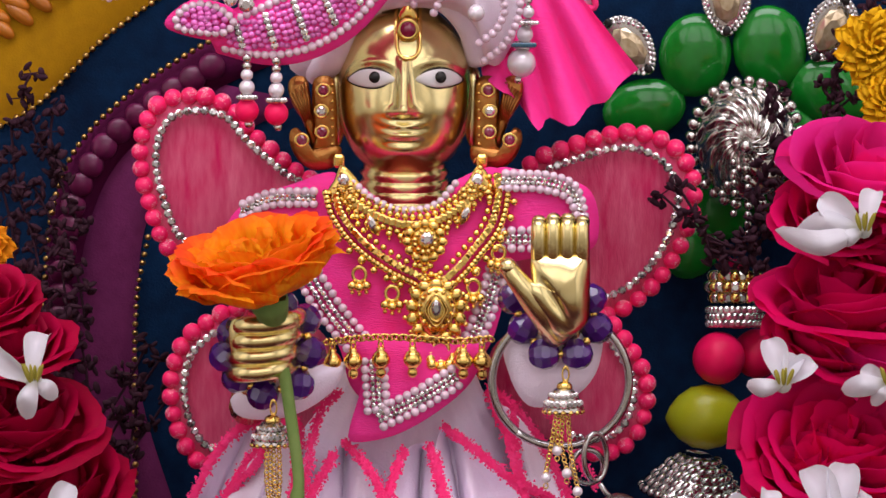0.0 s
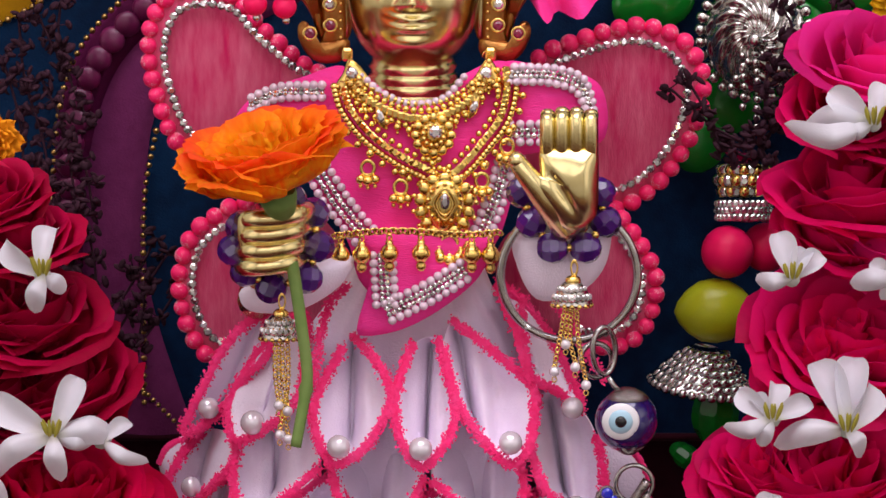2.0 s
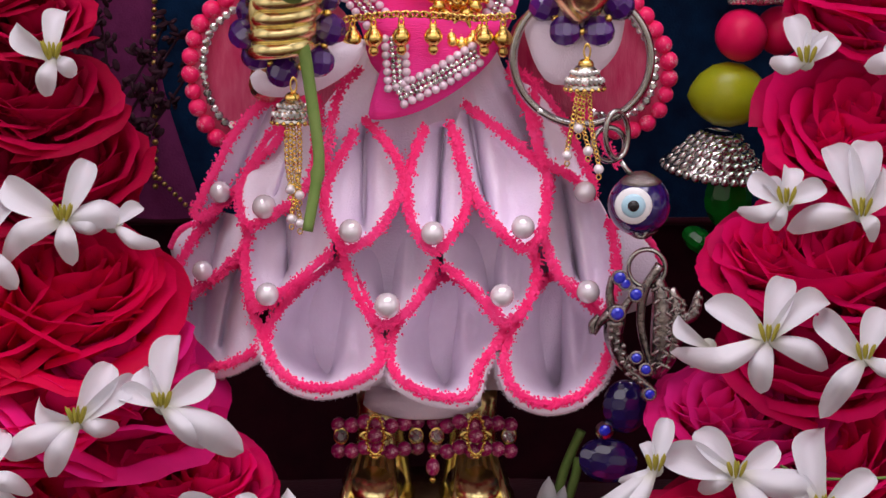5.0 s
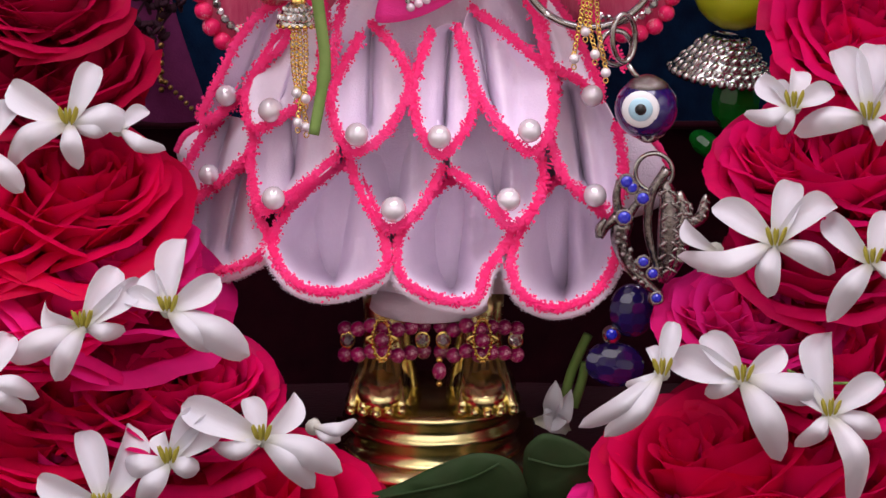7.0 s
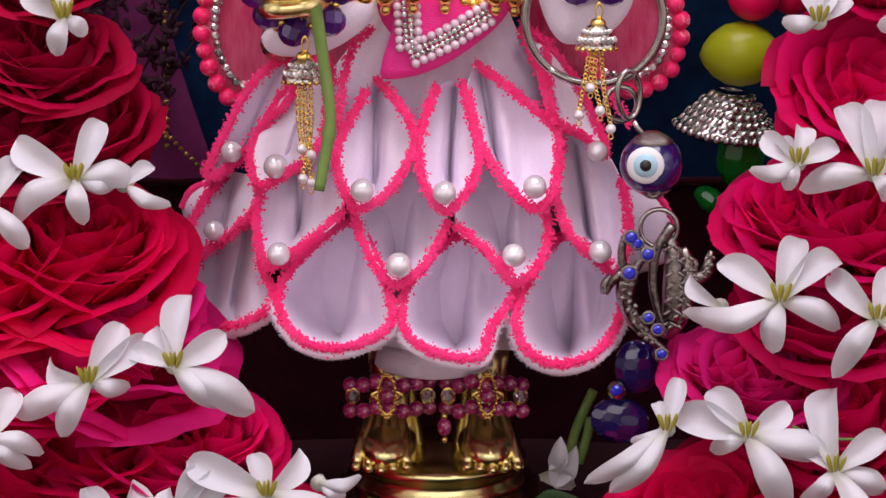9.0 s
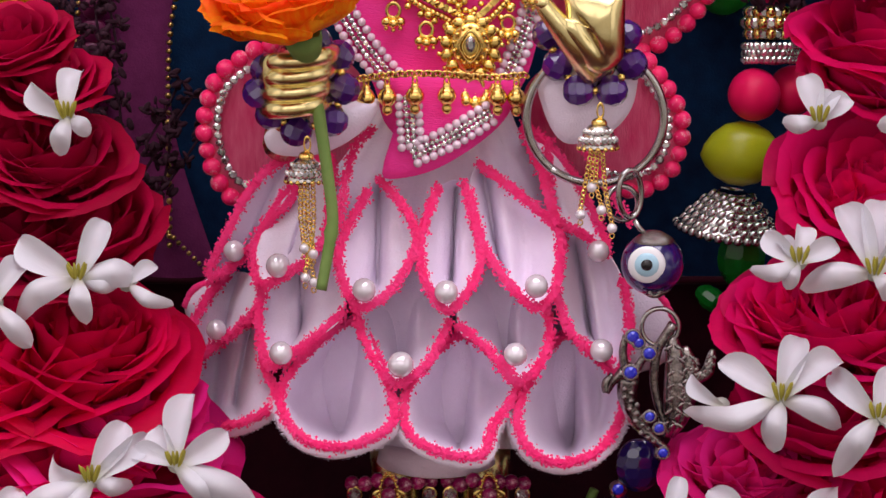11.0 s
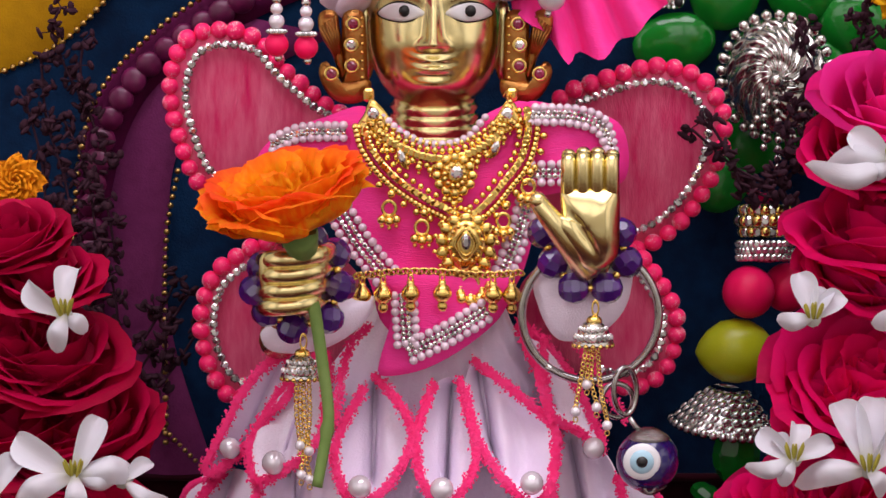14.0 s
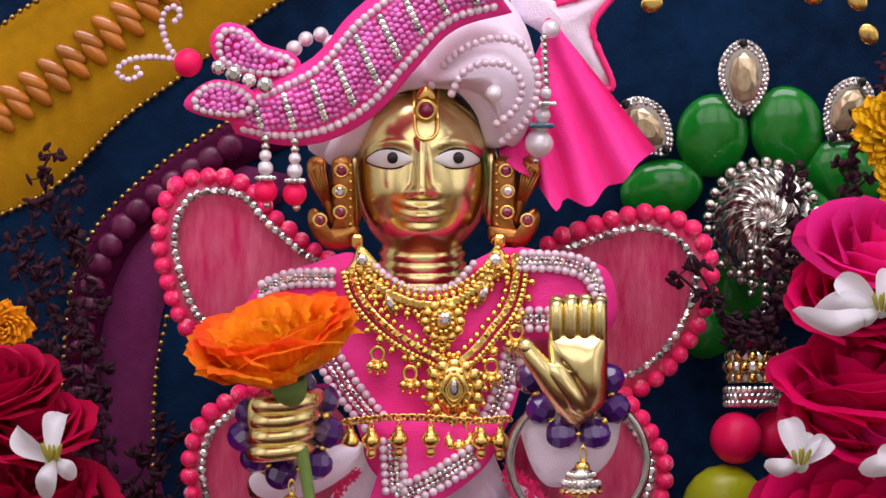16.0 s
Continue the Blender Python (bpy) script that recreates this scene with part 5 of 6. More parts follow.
def earring(sign):
    """A broad curled earring with red stones; sign mirrors it about the face."""
    mx = (lambda u: u) if sign > 0 else (lambda u: 1436 - u)
    e = thing("earring", at(mx(565), 150, -0.004), "antique gold curled earring set with red stones", "earring", "earrings")
    y = -0.006
    bm = bmesh.new()
    panel(bm, [(mx(u), v) for u, v in ((557, 140), (588, 138), (596, 180), (598, 260), (594, 290), (570, 298), (548, 285), (556, 240), (552, 180))], y, 0.004, 0.0012, 4, 48)
    band = part("band", bm, M_ANTIQUE, e)
    bm = bmesh.new()
    panel(bm, [(mx(u), v) for u, v in ((600, 258), (602, 282), (584, 299), (552, 300), (528, 284), (513, 254), (514, 232), (526, 226), (534, 238), (530, 252), (540, 266), (556, 262))], y - 0.001, 0.0035, 0.0012, 4, 56, (mx(562), 281))
    part("curl", bm, M_ANTIQUE, e)
    bm = bmesh.new()
    panel(bm, [(mx(u), v) for u, v in ((510, 158), (514, 140), (530, 134), (544, 142), (549, 168), (556, 214), (562, 256), (552, 262), (536, 216), (518, 186))], y, 0.0035, 0.0014, 4, 48)
    crest = part("crest", bm, M_ANTIQUE, e)
    for k in range(6):
        bm = bmesh.new()
        tube(bm, [at(mx(513 + 5.5 * k), 165 - 4 * k, y - 0.0030), at(mx(526 + 4 * k), 190 - 2 * k, y - 0.0036), at(mx(541 + 1.5 * k), 218 - k, y - 0.0028)], size(2), 6)
        part("engraved_line", bm, M_ANTIQUE, crest)
    for k, (u, v) in enumerate(((572, 160), (569, 197), (570, 234), (534, 248))):
        bead("setting", RING, band, at(mx(u), v, y - 0.0035), (size(14), size(10), size(14)))
        bead("stone", STONE if k == 1 else RUBY, band, at(mx(u), v, y - 0.0035), size(10))
    for k in range(9):
        bead("granule", GOLDBALL, band, at(mx(588), 150 + 15 * k, y - 0.003), size(3.5))
    for k in range(7):
        bead("flute", LEAF, band, at(mx(556 + 6 * k), 283 - 2 * abs(k - 3), y - 0.003), (size(5), size(5), size(15)), spin((k - 3) * 9))


earring(1), earring(-1)


def chest(u, v):
    return cloth_y(u, v) - 0.0042


def granules(parent, path, r, y=chest, gap=2.0, name="gold_ball"):
    return string_of(name, GOLDBALL, parent, path, r, y, gap)


def bells(parent, u, v, y, s=1.0):
    """A small ring from which three little bells hang."""
    bead("ring", RING, parent, at(u, v, y), (size(14 * s), size(10 * s), size(16 * s)))
    for k in (-1, 0, 1):
        bead("bell_ball", GOLDBALL, parent, at(u + 12 * s * k, v + (22 - 3 * abs(k)) * s, y - 0.0006), size(8.5 * s))
        bead("bell_tip", GOLDBALL, parent, at(u + 12 * s * k, v + (33 - 3 * abs(k)) * s, y - 0.0006), size(4 * s))


def necklaces():
    c = thing("choker", at(755, 420, -0.02), "gold choker with rows of granules and a round pendant", "necklace")
    arc = [(604, 330), (632, 362), (680, 388), (722, 398), (770, 392), (820, 362), (850, 322)]
    sq = np.array(arc, float)
    for i, (u, v) in enumerate(spline(arc, 30)):
        bead("link", LINK, c, at(u, v, chest(u, v) - 0.0006), (size(8.5), size(5), size(8.5)), spin(random.uniform(-15, 15)))
    granules(c, [tuple(q + (0, -14)) for q in sq], 6.5), granules(c, [tuple(q + (0, 14)) for q in sq], 6.5), granules(c, [tuple(q + (0, -25)) for q in sq], 5.5)
    for i, (u, v) in enumerate(spline([tuple(q + (0, 22)) for q in sq], 15)):
        bead("drop_ball", GOLDBALL, c, at(u, v, chest(u, v)), size(7))
        bead("drop_tip", GOLDBALL, c, at(u, v + 10, chest(u, v)), size(3.5))
    for s, u0 in ((-1, 608), (1, 845)):
        bm = bmesh.new()
        panel(bm, [(u0 - 30, 345), (u0 - 16, 318), (u0 + s * 4, 292), (u0 + 24, 318), (u0 + 34, 340), (u0, 350)], lambda u, v: chest(u, v) + 0.001, 0.002, 0.0008, 4, 36)
        end = part("end_plate", bm, M_GOLD, c)
        bead("stone", STONE, end, at(u0, 318, chest(u0, 318) - 0.002), size(11))
        for k in range(14):
            u, v = u0 + random.uniform(-26, 26), 333 + random.uniform(-8, 24)
            bead("granule", GOLDBALL, end, at(u, v, chest(u, v) - 0.0012), size(random.uniform(5, 7)))
        bead("hook", LINK, c, at(u0 + s * 8, 285, -0.012), (size(11), size(9), size(14)))
    for u, v, a in ((658, 395, -18), (824, 378, 24)):
        bead("drop_stone", LEAF, c, at(u, v, chest(u, v) - 0.0008), (size(16), size(8), size(23)), spin(a))
        bead("rhinestone", STONE, c, at(u, v, chest(u, v) - 0.0018), (size(7), size(6), size(12)), spin(a))
    # round pendant
    u, v = 752, 428
    y = chest(u, v) - 0.001
    bead("pendant_disc", lathe_mesh("disc", M_GOLD, [(0.1, 0.35), (0.5, 0.33), (0.62, 0.22), (0.85, 0.2), (1, 0.1), (1, -0.1), (0.2, -0.12)], 28), c, at(u, v, y), (size(30), size(30), size(34)), Euler((radians(90), 0, 0)).to_matrix())
    for k in range(12):
        a = 2 * math.pi * k / 12
        bead("petal", GOLDBALL, c, at(u + 31 * math.cos(a), v + 31 * math.sin(a), y - 0.0006), (size(10), size(7), size(9)), spin(-math.degrees(a)))
        bead("granule", GOLDBALL, c, at(u + 18 * math.cos(a + 0.2), v + 18 * math.sin(a + 0.2), y - 0.0024), size(4.5))
    bead("rhinestone", STONE, c, at(u + 4, v - 6, y - 0.0022), size(13))
    bead("amber_stone", stone_mesh("amber_stone", M_ORANGE), c, at(u - 13, v + 14, y - 0.0015), size(7))
    for k, (a, b) in enumerate(((0, 48), (-9, 42), (9, 42), (0, 60))):
        bead("granule", GOLDBALL, c, at(u + a, v + b, y), size(7 - 0.8 * (k == 3)))

    n = thing("long_necklace", at(772, 545, -0.02), "long gold necklace of square links with a drop pendant", "necklace")
    path = [(592, 338), (604, 378), (640, 425), (690, 462), (735, 485), (772, 502), (806, 478), (838, 440), (868, 400), (882, 350), (880, 312)]
    q = np.array(spline(path, 60))
    for i, (u, v) in enumerate(q):
        d = q[min(i + 1, 59)] - q[max(i - 1, 0)]
        bead("link", LINK, n, at(u, v, chest(u, v) - 0.0016), (size(7), size(5), size(7.5)), spin(-math.degrees(math.atan2(d[1], d[0])) + random.uniform(-10, 10), random.uniform(-40, 25)))
        out = np.array((-d[1], d[0])) / (np.linalg.norm(d) + 1e-9)
        for off, r in ((16, 7), (-14, 6)):
            if off > 0 or i % 2:
                bead("granule", GOLDBALL, n, at(u + out[0] * off, v + out[1] * off, chest(u, v) - 0.0008), size(r))
        if i % 3 == 0 and 6 < i < 55:
            bead("drop_ball", GOLDBALL, n, at(u + out[0] * 29, v + out[1] * 29, chest(u, v) - 0.0008), size(7))
    for u, v in ((636, 478), (694, 512), (838, 500), (882, 440)):
        bead("knob", GOLDBALL, n, at(u + 4, v - 18, chest(u, v) - 0.0012), size(8))
        bells(n, u, v + 8, chest(u, v) - 0.0014, 1.05)
    # drop pendant with leaf lobes
    u, v = 772, 548
    y = chest(u, v) - 0.002
    bm = bmesh.new()
    panel(bm, [(u - 4, v + 52), (u - 26, v + 30), (u - 36, v - 4), (u - 24, v - 32), (u, v - 42), (u + 24, v - 32), (u + 36, v - 4), (u + 24, v + 30)], y, 0.003, 0.0015, 5, 48)
    p = part("pendant", bm, M_GOLD, n, "gold drop pendant with leaf lobes")
    for k in range(13):
        a = math.pi * (0.62 + 1.76 * k / 12)
        bead("lobe", GOLDBALL, p, at(u + 44 * math.cos(a), v + 4 + 48 * math.sin(a), y - 0.0008), (size(11), size(7), size(13)), spin(-math.degrees(a)))
        bead("granule", GOLDBALL, p, at(u + 56 * math.cos(a + 0.1), v + 4 + 60 * math.sin(a + 0.1), y - 0.0004), size(5))
        bead("wire_ball", GOLDBALL, p, at(u + 30 * math.cos(a), v + 33 * math.sin(a), y - 0.0024), size(4))
    bead("lobe", LEAF, p, at(u - 6, v + 50, y - 0.001), (size(16), size(9), size(16)))
    for r in (24, 17):
        bm = bmesh.new()
        tube(bm, [at(a, b, y - 0.0030) for a, b in spline([(u, v - 26 * r / 24), (u + r * .8, v - 2), (u + r * .6, v + 14), (u, v + 30 * r / 24), (u - r * .6, v + 14), (u - r * .8, v - 2)], 36, True)], size(2.4), 6, True)
        part("wire", bm, M_GOLD, p)
    bead("rhinestone", STONE, p, at(u, v - 2, y - 0.0034), (size(9), size(9), size(15)))
    bells(n, u + 8, v + 72, y - 0.001, 1.3)
    for k, (a, b) in enumerate(((-18, 92), (0, 100), (20, 94), (32, 84))):
        bead("bell", BELL, n, at(u + 8 + a, v + b, y - 0.0012), (size(17), size(16), size(18)))


necklaces()


def waist_chain():
    w = thing("waist_chain", at(720, 605, -0.022), "twisted gold waist chain with hanging bells", "chain")
    y = lambda u, v: cloth_y(u, v) - 0.010
    for i, (u, v) in enumerate(spline([(578, 606), (650, 598), (720, 598), (800, 604), (868, 600)], 36)):
        bead("chain_link", CHAINLINK, w, at(u, v, y(u, v)), (size(9), size(6), size(7)), spin(35 if i % 2 else -35, 20))
    for u in (588, 625, 674, 730, 820, 853):
        v = 604 - 5 * math.sin((u - 578) / 290 * math.pi)
        bead("ring", CHAINLINK, w, at(u, v + 10, y(u, v) - 0.0004), (size(6), size(5), size(9)), spin(0, 10))
        bead("bell", BELL, w, at(u, v + 42, y(u, v) - 0.001), (size(27), size(24), size(28)))


waist_chain()


def tassel(name, u, v, y, chains, label):
    """A domed bell cap set with stones, and fine chains ending in pearls."""
    t = thing(name, at(u, v, y), label, "tassel", "wrist tassels")
    bead("loop", RING, t, at(u + 4, v - 50, y), (size(7), size(6), size(16)))
    bead("knot", GOLDBALL, t, at(u + 2, v - 28, y), (size(14), size(12), size(10)))
    dome = lathe_mesh("dome", M_SILVER, [(0.2, 0.95), (0.5, 0.8), (0.8, 0.4), (0.95, -0.1), (1.08, -0.25), (1.08, -0.45), (0.9, -0.5)], 24)
    bead("dome", dome, t, at(u, v, y), (size(33), size(33), size(30)))
    for k in range(9):
        a = math.pi * (k / 8) + math.pi
        bead("rhinestone", STONE, t, at(u + 29 * math.cos(a), v + 1 - 3 * math.sin(a), y + 0.0042 * math.sin(a) * -1 - 0.0046 * abs(math.sin(a)) * 2), size(7.5))
        bead("rhinestone", STONE, t, at(u + 22 * math.cos(a), v - 14 - 3 * math.sin(a), y - 0.0038 * abs(math.sin(a))), size(5.5))
        bead("granule", GOLDBALL, t, at(u + 34 * math.cos(a), v + 15 - 4 * math.sin(a), y - 0.0046 * abs(math.sin(a))), size(4.5))
    for path in chains:
        n = int(length(path) / 7)
        for i, (a, b) in enumerate(spline(path, n)):
            bead("chain_link", CHAINLINK, t, at(a, b, y - 0.001), (size(5), size(4), size(5.5)), spin(60 if i % 2 else 0, 40 if i % 2 else 0))
        a, b = path[-1]
        bead("pearl", PEARL, t, at(a, b + 8, y - 0.001), size(9))
        bead("eye_pin", RING, t, at(a, b + 22, y - 0.001), (size(5), size(4), size(6)))


def wrists():
    for name, ring, y in (("bracelet", [(412, 590), (398, 632), (420, 668), (465, 698), (528, 680), (549, 624), (540, 566), (500, 540)], -0.036), ("bracelet", [(908, 528), (926, 582), (963, 627), (1021, 627), (1056, 581), (1046, 530)], -0.036)):
        c = np.mean(ring, 0)
        t = thing(name, at(c[0], c[1], y), "bracelet of faceted amethyst purple beads round the wrist", "bracelet", "bracelets")
        for i, (u, v) in enumerate(ring):
            d = 0.004 if v < 600 else 0.0
            bead("amethyst", AMETHYST, t, at(u, v, y + d), size(29), Euler((random.random(), random.random() * 3, random.random())).to_matrix())
            if i + 1 < len(ring):
                a, b = ring[i + 1]
                bead("spacer", GOLDBALL, t, at((u + a) / 2, (v + b) / 2, y + d - 0.0012), size(7))
    for pts, y in (([(430, 690), (410, 720), (440, 742), (520, 735), (590, 690), (600, 640)], -0.024), ([(905, 600), (900, 660), (940, 720), (1020, 700), (1062, 640), (1050, 560)], -0.026)):
        bm = bmesh.new()
        c = np.mean(pts, 0)
        turn_pts = [at(u, v, y) for u, v in spline(pts, 30)]
        panel(bm, pts, y + 0.002, 0.010, 0.004, 6, 48)
        cuff = part("sleeve_cuff", bm, M_FELT)
        tagged(cuff, "white plush sleeve cuff round the wrist", "cuff", "sleeve cuffs")
    tassel("tassel", 480, 772, -0.045, ([(472, 790), (472, 850), (478, 898)], [(484, 792), (486, 850), (494, 908)], [(494, 792), (494, 870), (480, 950)], [(478, 790), (480, 880), (495, 958)]), "gold and rhinestone bell tassel with fine chains and pearls")
    tassel("tassel", 997, 713, -0.044, ([(985, 732), (975, 790), (966, 838)], [(996, 735), (994, 790), (1003, 830)], [(1005, 735), (1010, 800), (1022, 862)], [(990, 732), (988, 760), (986, 790)]), "gold and rhinestone bell tassel with fine chains and pearls")


wrists()


def key_chain():
    k = thing("key_ring", at(992, 795, -0.03), "steel split ring with a blue eye bead hanging from it", "key ring")
    y = -0.031
    bm = bmesh.new()
    tube(bm, [at(992 + (121 + 3 * math.sin(a)) * math.cos(a * 1.0), 672 + 119 * math.sin(a), y - 0.0004 * a / 6.3) for a in np.linspace(-1.2, 2 * math.pi * 1.55 - 1.2, 110)], size(7.5), 10)
    part("split_ring", bm, M_STEEL, k)
    for (u, v), w, h, d in ((low(1092, 238), 20, 42, 0.0), (low(1078, 255), 28, 30, 0.001)):
        bm = bmesh.new()
        tube(bm, [at(u + w * math.cos(a), v + h * math.sin(a), y - 0.003 + d + 0.002 * math.cos(a)) for a in np.linspace(0, 2 * math.pi, 40, endpoint=False)], size(5), 8, True)
        part("jump_ring", bm, M_STEEL, k)
    bm = bmesh.new()
    tube(bm, [at(*low(1100, 285), y - 0.003), at(*low(1110, 300), y - 0.003), at(*low(1128, 318), y - 0.003)], size(5), 8)
    part("pin", bm, M_STEEL, k)
    DARKBALL = ball_mesh("dark_silver_ball", M_DARKSILVER)
    e = thing("eye_bead", at(*low(1132, 362), y - 0.004), "dark blue glass bead with a white and pale blue eye", "bead")
    u, v = low(1132, 362)
    bead("glass", ball_mesh("glass", M_BLUE, 28, 20), e, at(u, v, y - 0.004), size(55))
    d = y - 0.004 - size(55)
    for r, m, lift in ((33, M_EYEWHITE, 0.0), (22, M_PALEBLUE, 0.0006), (11, M_BLACK, 0.0012)):
        bead("eye_disc", ball_mesh("eye_disc", m, 20, 12), e, at(u - 10, v + 2, d + 0.0007 - lift), (size(r), size(9), size(r)))
    cap = lathe_mesh("cap", M_DARKSILVER, [(0.1, 0.5), (0.35, 0.42), (0.7, 0.15), (1.0, -0.2), (0.95, -0.22)], 16)
    bead("cap", cap, e, at(u + 2, v - 46, y - 0.004), (size(38), size(38), size(26)))
    bead("cap", cap, e, at(u + 4, v + 47, y - 0.004), (size(32), size(32), size(28)), Euler((math.pi, 0, 0)).to_matrix())
    bead("cap_scroll", ring_mesh("cap_scroll", M_DARKSILVER, 0.3, 14), e, at(u + 4, v + 50, y - 0.0085), (size(12), size(8), size(11)))
    bm = bmesh.new()
    c = low(1146, 475)
    tube(bm, [at(c[0] + 33 * math.cos(a), c[1] + 33 * math.sin(a), y - 0.004) for a in np.linspace(0, 2 * math.pi, 40, endpoint=False)], size(4.5), 8, True)
    part("jump_ring", bm, M_STEEL, e)
    # bird-shaped charm
    p = thing("bird_charm", at(*low(1150, 600), y - 0.004), "oxidised silver bird charm with blue stones", "charm")
    py = y - 0.0045
    bm = bmesh.new()
    tube(bm, [at(a, b, py) for a, b in spline(many(low, (1090, 566), (1088, 600), (1104, 640), (1132, 672), (1160, 694)), 24)], lambda s: size(20 - 13 * s), 12)
    ball(bm, at(*low(1090, 560), py), (size(20), size(16), size(22)))
    body = part("body", bm, M_DARKSILVER, p)
    bm = bmesh.new()
    tube(bm, [at(a, b, py - 0.001) for a, b in spline(many(low, (1082, 556), (1064, 572), (1054, 594)), 10)], lambda s: size(12 - 10 * s), 10)
    part("beak", bm, M_DARKSILVER, body)
    for i in range(14):
        a, b = low(1084 + 3.4 * i + 9 * math.sin(i * 2.1), 585 + 7.2 * i)
        bead("granule", DARKBALL, body, at(a, b, py - 0.0022), size(5))
    bm = bmesh.new()
    tube(bm, [at(a, b, py) for a, b in spline(many(low, (1170, 470), (1160, 485), (1140, 520), (1136, 580), (1150, 640), (1158, 670)), 24)], lambda s: size(10 - 4 * s), 10)
    part("neck", bm, M_DARKSILVER, p)
    for path, r in ((many(low, (1165, 490), (1175, 540), (1172, 620), (1158, 670)), 22), (many(low, (1190, 510), (1200, 550), (1190, 620), (1165, 670)), 17), (many(low, (1240, 515), (1230, 555), (1205, 570), (1185, 600)), 12), (many(low, (1210, 530), (1205, 560), (1200, 590), (1190, 610)), 11)):
        bm = bmesh.new()
        tube(bm, [at(a, b, py + 0.001) for a, b in spline(path, 20)], lambda s, r=r: size(r * math.sin(math.pi * (0.08 + 0.84 * s)) ** 0.6), 8)
        f = part("feather", bm, M_DARKSILVER, p)
        for a, b in spline(path, 9)[1:-1]:
            for sgn in (-1, 1):
                bead("barb", DARKBALL, f, at(a + sgn * r * 0.45, b, py - 0.0016), (size(r * 0.42), size(2.5), size(3)), spin(sgn * 35))
    for c, r in (((1094, 556), 12), ((1098, 492), 11), ((1108, 503), 9), ((1127, 522), 11), ((1128, 635), 9), ((1145, 656), 9), ((1152, 700), 9)):
        u, v = low(*c)
        bead("stone_setting", ring_mesh("stone_setting", M_DARKSILVER, 0.2, 16), p, at(u, v, py - 0.0035), (size(r + 4), size(r), size(r + 4)))
        bead("blue_stone", BLUESTONE, p, at(u, v, py - 0.0035), size(r))
    for path in (many(low, (1085, 555), (1080, 520), (1085, 490)), many(low, (1100, 555), (1118, 530), (1130, 530)), many(low, (1052, 590), (1050, 575), (1062, 560))):
        bm = bmesh.new()
        tube(bm, [at(a, b, py) for a, b in spline(path, 12)], lambda s: size(9 - 3 * s), 8)
        part("crest", bm, M_DARKSILVER, p)
    gem = facet_mesh("glass_gem", M_BLUE, 10, 8)
    for c, rx, rz, r in (((1108, 722), 42, 50, 0), ((1078, 818), 56, 42, 10), ((1110, 880), 26, 18, 0)):
        u, v = low(*c)
        g = thing("blue_gem", at(u, v, -0.026), "faceted dark blue glass gem in the hanging chain", "gem", "dark blue gems")
        bead("glass_gem", gem, g, at(u, v, -0.026), (size(rx), size(22), size(rz)), spin(r))
    for c in ((1072, 765), (1152, 700)):
        u, v = low(*c)
        bead("silver_stud", SILVERBALL, k, at(u, v, -0.030), size(17))
        bead("blue_stone", BLUESTONE, k, at(u, v, -0.0325), size(11))


key_chain()
M_MAGENTA = mat("magenta_glass_bead", (0.32, 0.006, 0.10), 0.15, 0.0, (0.70, 0.30, 0.42), 6, 0.5, coat=0.6, island=0.25, hard=0.12, shift=0.16)
MAGENTA = ball_mesh("magenta_bead", M_MAGENTA)


def anklets():
    for mid, lo_, hi_ in ((677, 612, 752), (857, 783, 918)):
        t = thing("anklet", at(*foot(mid, 625), -0.02), "anklet of magenta glass beads with a gold oval and rhinestones", "anklet", "anklets")
        y = lambda u: -0.022 + 0.000003 * (u - foot(mid, 0)[0]) ** 2 * 0.5
        for v0 in (578, 624):
            for x in np.linspace(lo_, hi_, 7):
                u, v = foot(x, v0 + 4 * math.sin(x))
                bead("magenta_bead", MAGENTA, t, at(u, v, y(u)), size(14.5))
        for x in (lo_ + 4, hi_ - 2):
            u, v = foot(x, 600)
            bead("rhinestone", STONE, t, at(u, v, y(u) - 0.001), size(13))
            for r, h in ((14, 17),):
                bead("gold_frame", RING, t, at(u, v, y(u) - 0.0008), (size(r), size(8), size(h)))
        u, v = foot(mid, 600)
        bead("gold_oval", ring_mesh("gold_oval", M_GOLD, 0.12, 24), t, at(u, v, y(u) - 0.003), (size(17), size(14), size(42)))
        bead("gold_bar", RING, t, at(u, v, y(u) - 0.0025), (size(30), size(8), size(12)))
        bead("ruby_bead", MAGENTA, t, at(u, v, y(u) - 0.0036), size(14))
        for s in np.linspace(0, 2 * math.pi, 18, endpoint=False):
            bead("granule", GOLDBALL, t, at(u + 16 * math.cos(s), v + 39 * math.sin(s), y(u) - 0.0042), size(3.4))
    u, v = foot(780, 656)
    t = thing("anklet_drop", at(u, v, -0.02), "magenta glass drop bead hanging between the feet", "bead")
    bead("magenta_bead", MAGENTA, t, at(u, v, -0.02), (size(13), size(13), size(17)))
    bead("gold_cap", GOLDBALL, t, at(u, v - 20, -0.02), size(6)), bead("gold_cap", GOLDBALL, t, at(u, v + 22, -0.02), size(6))


anklets()


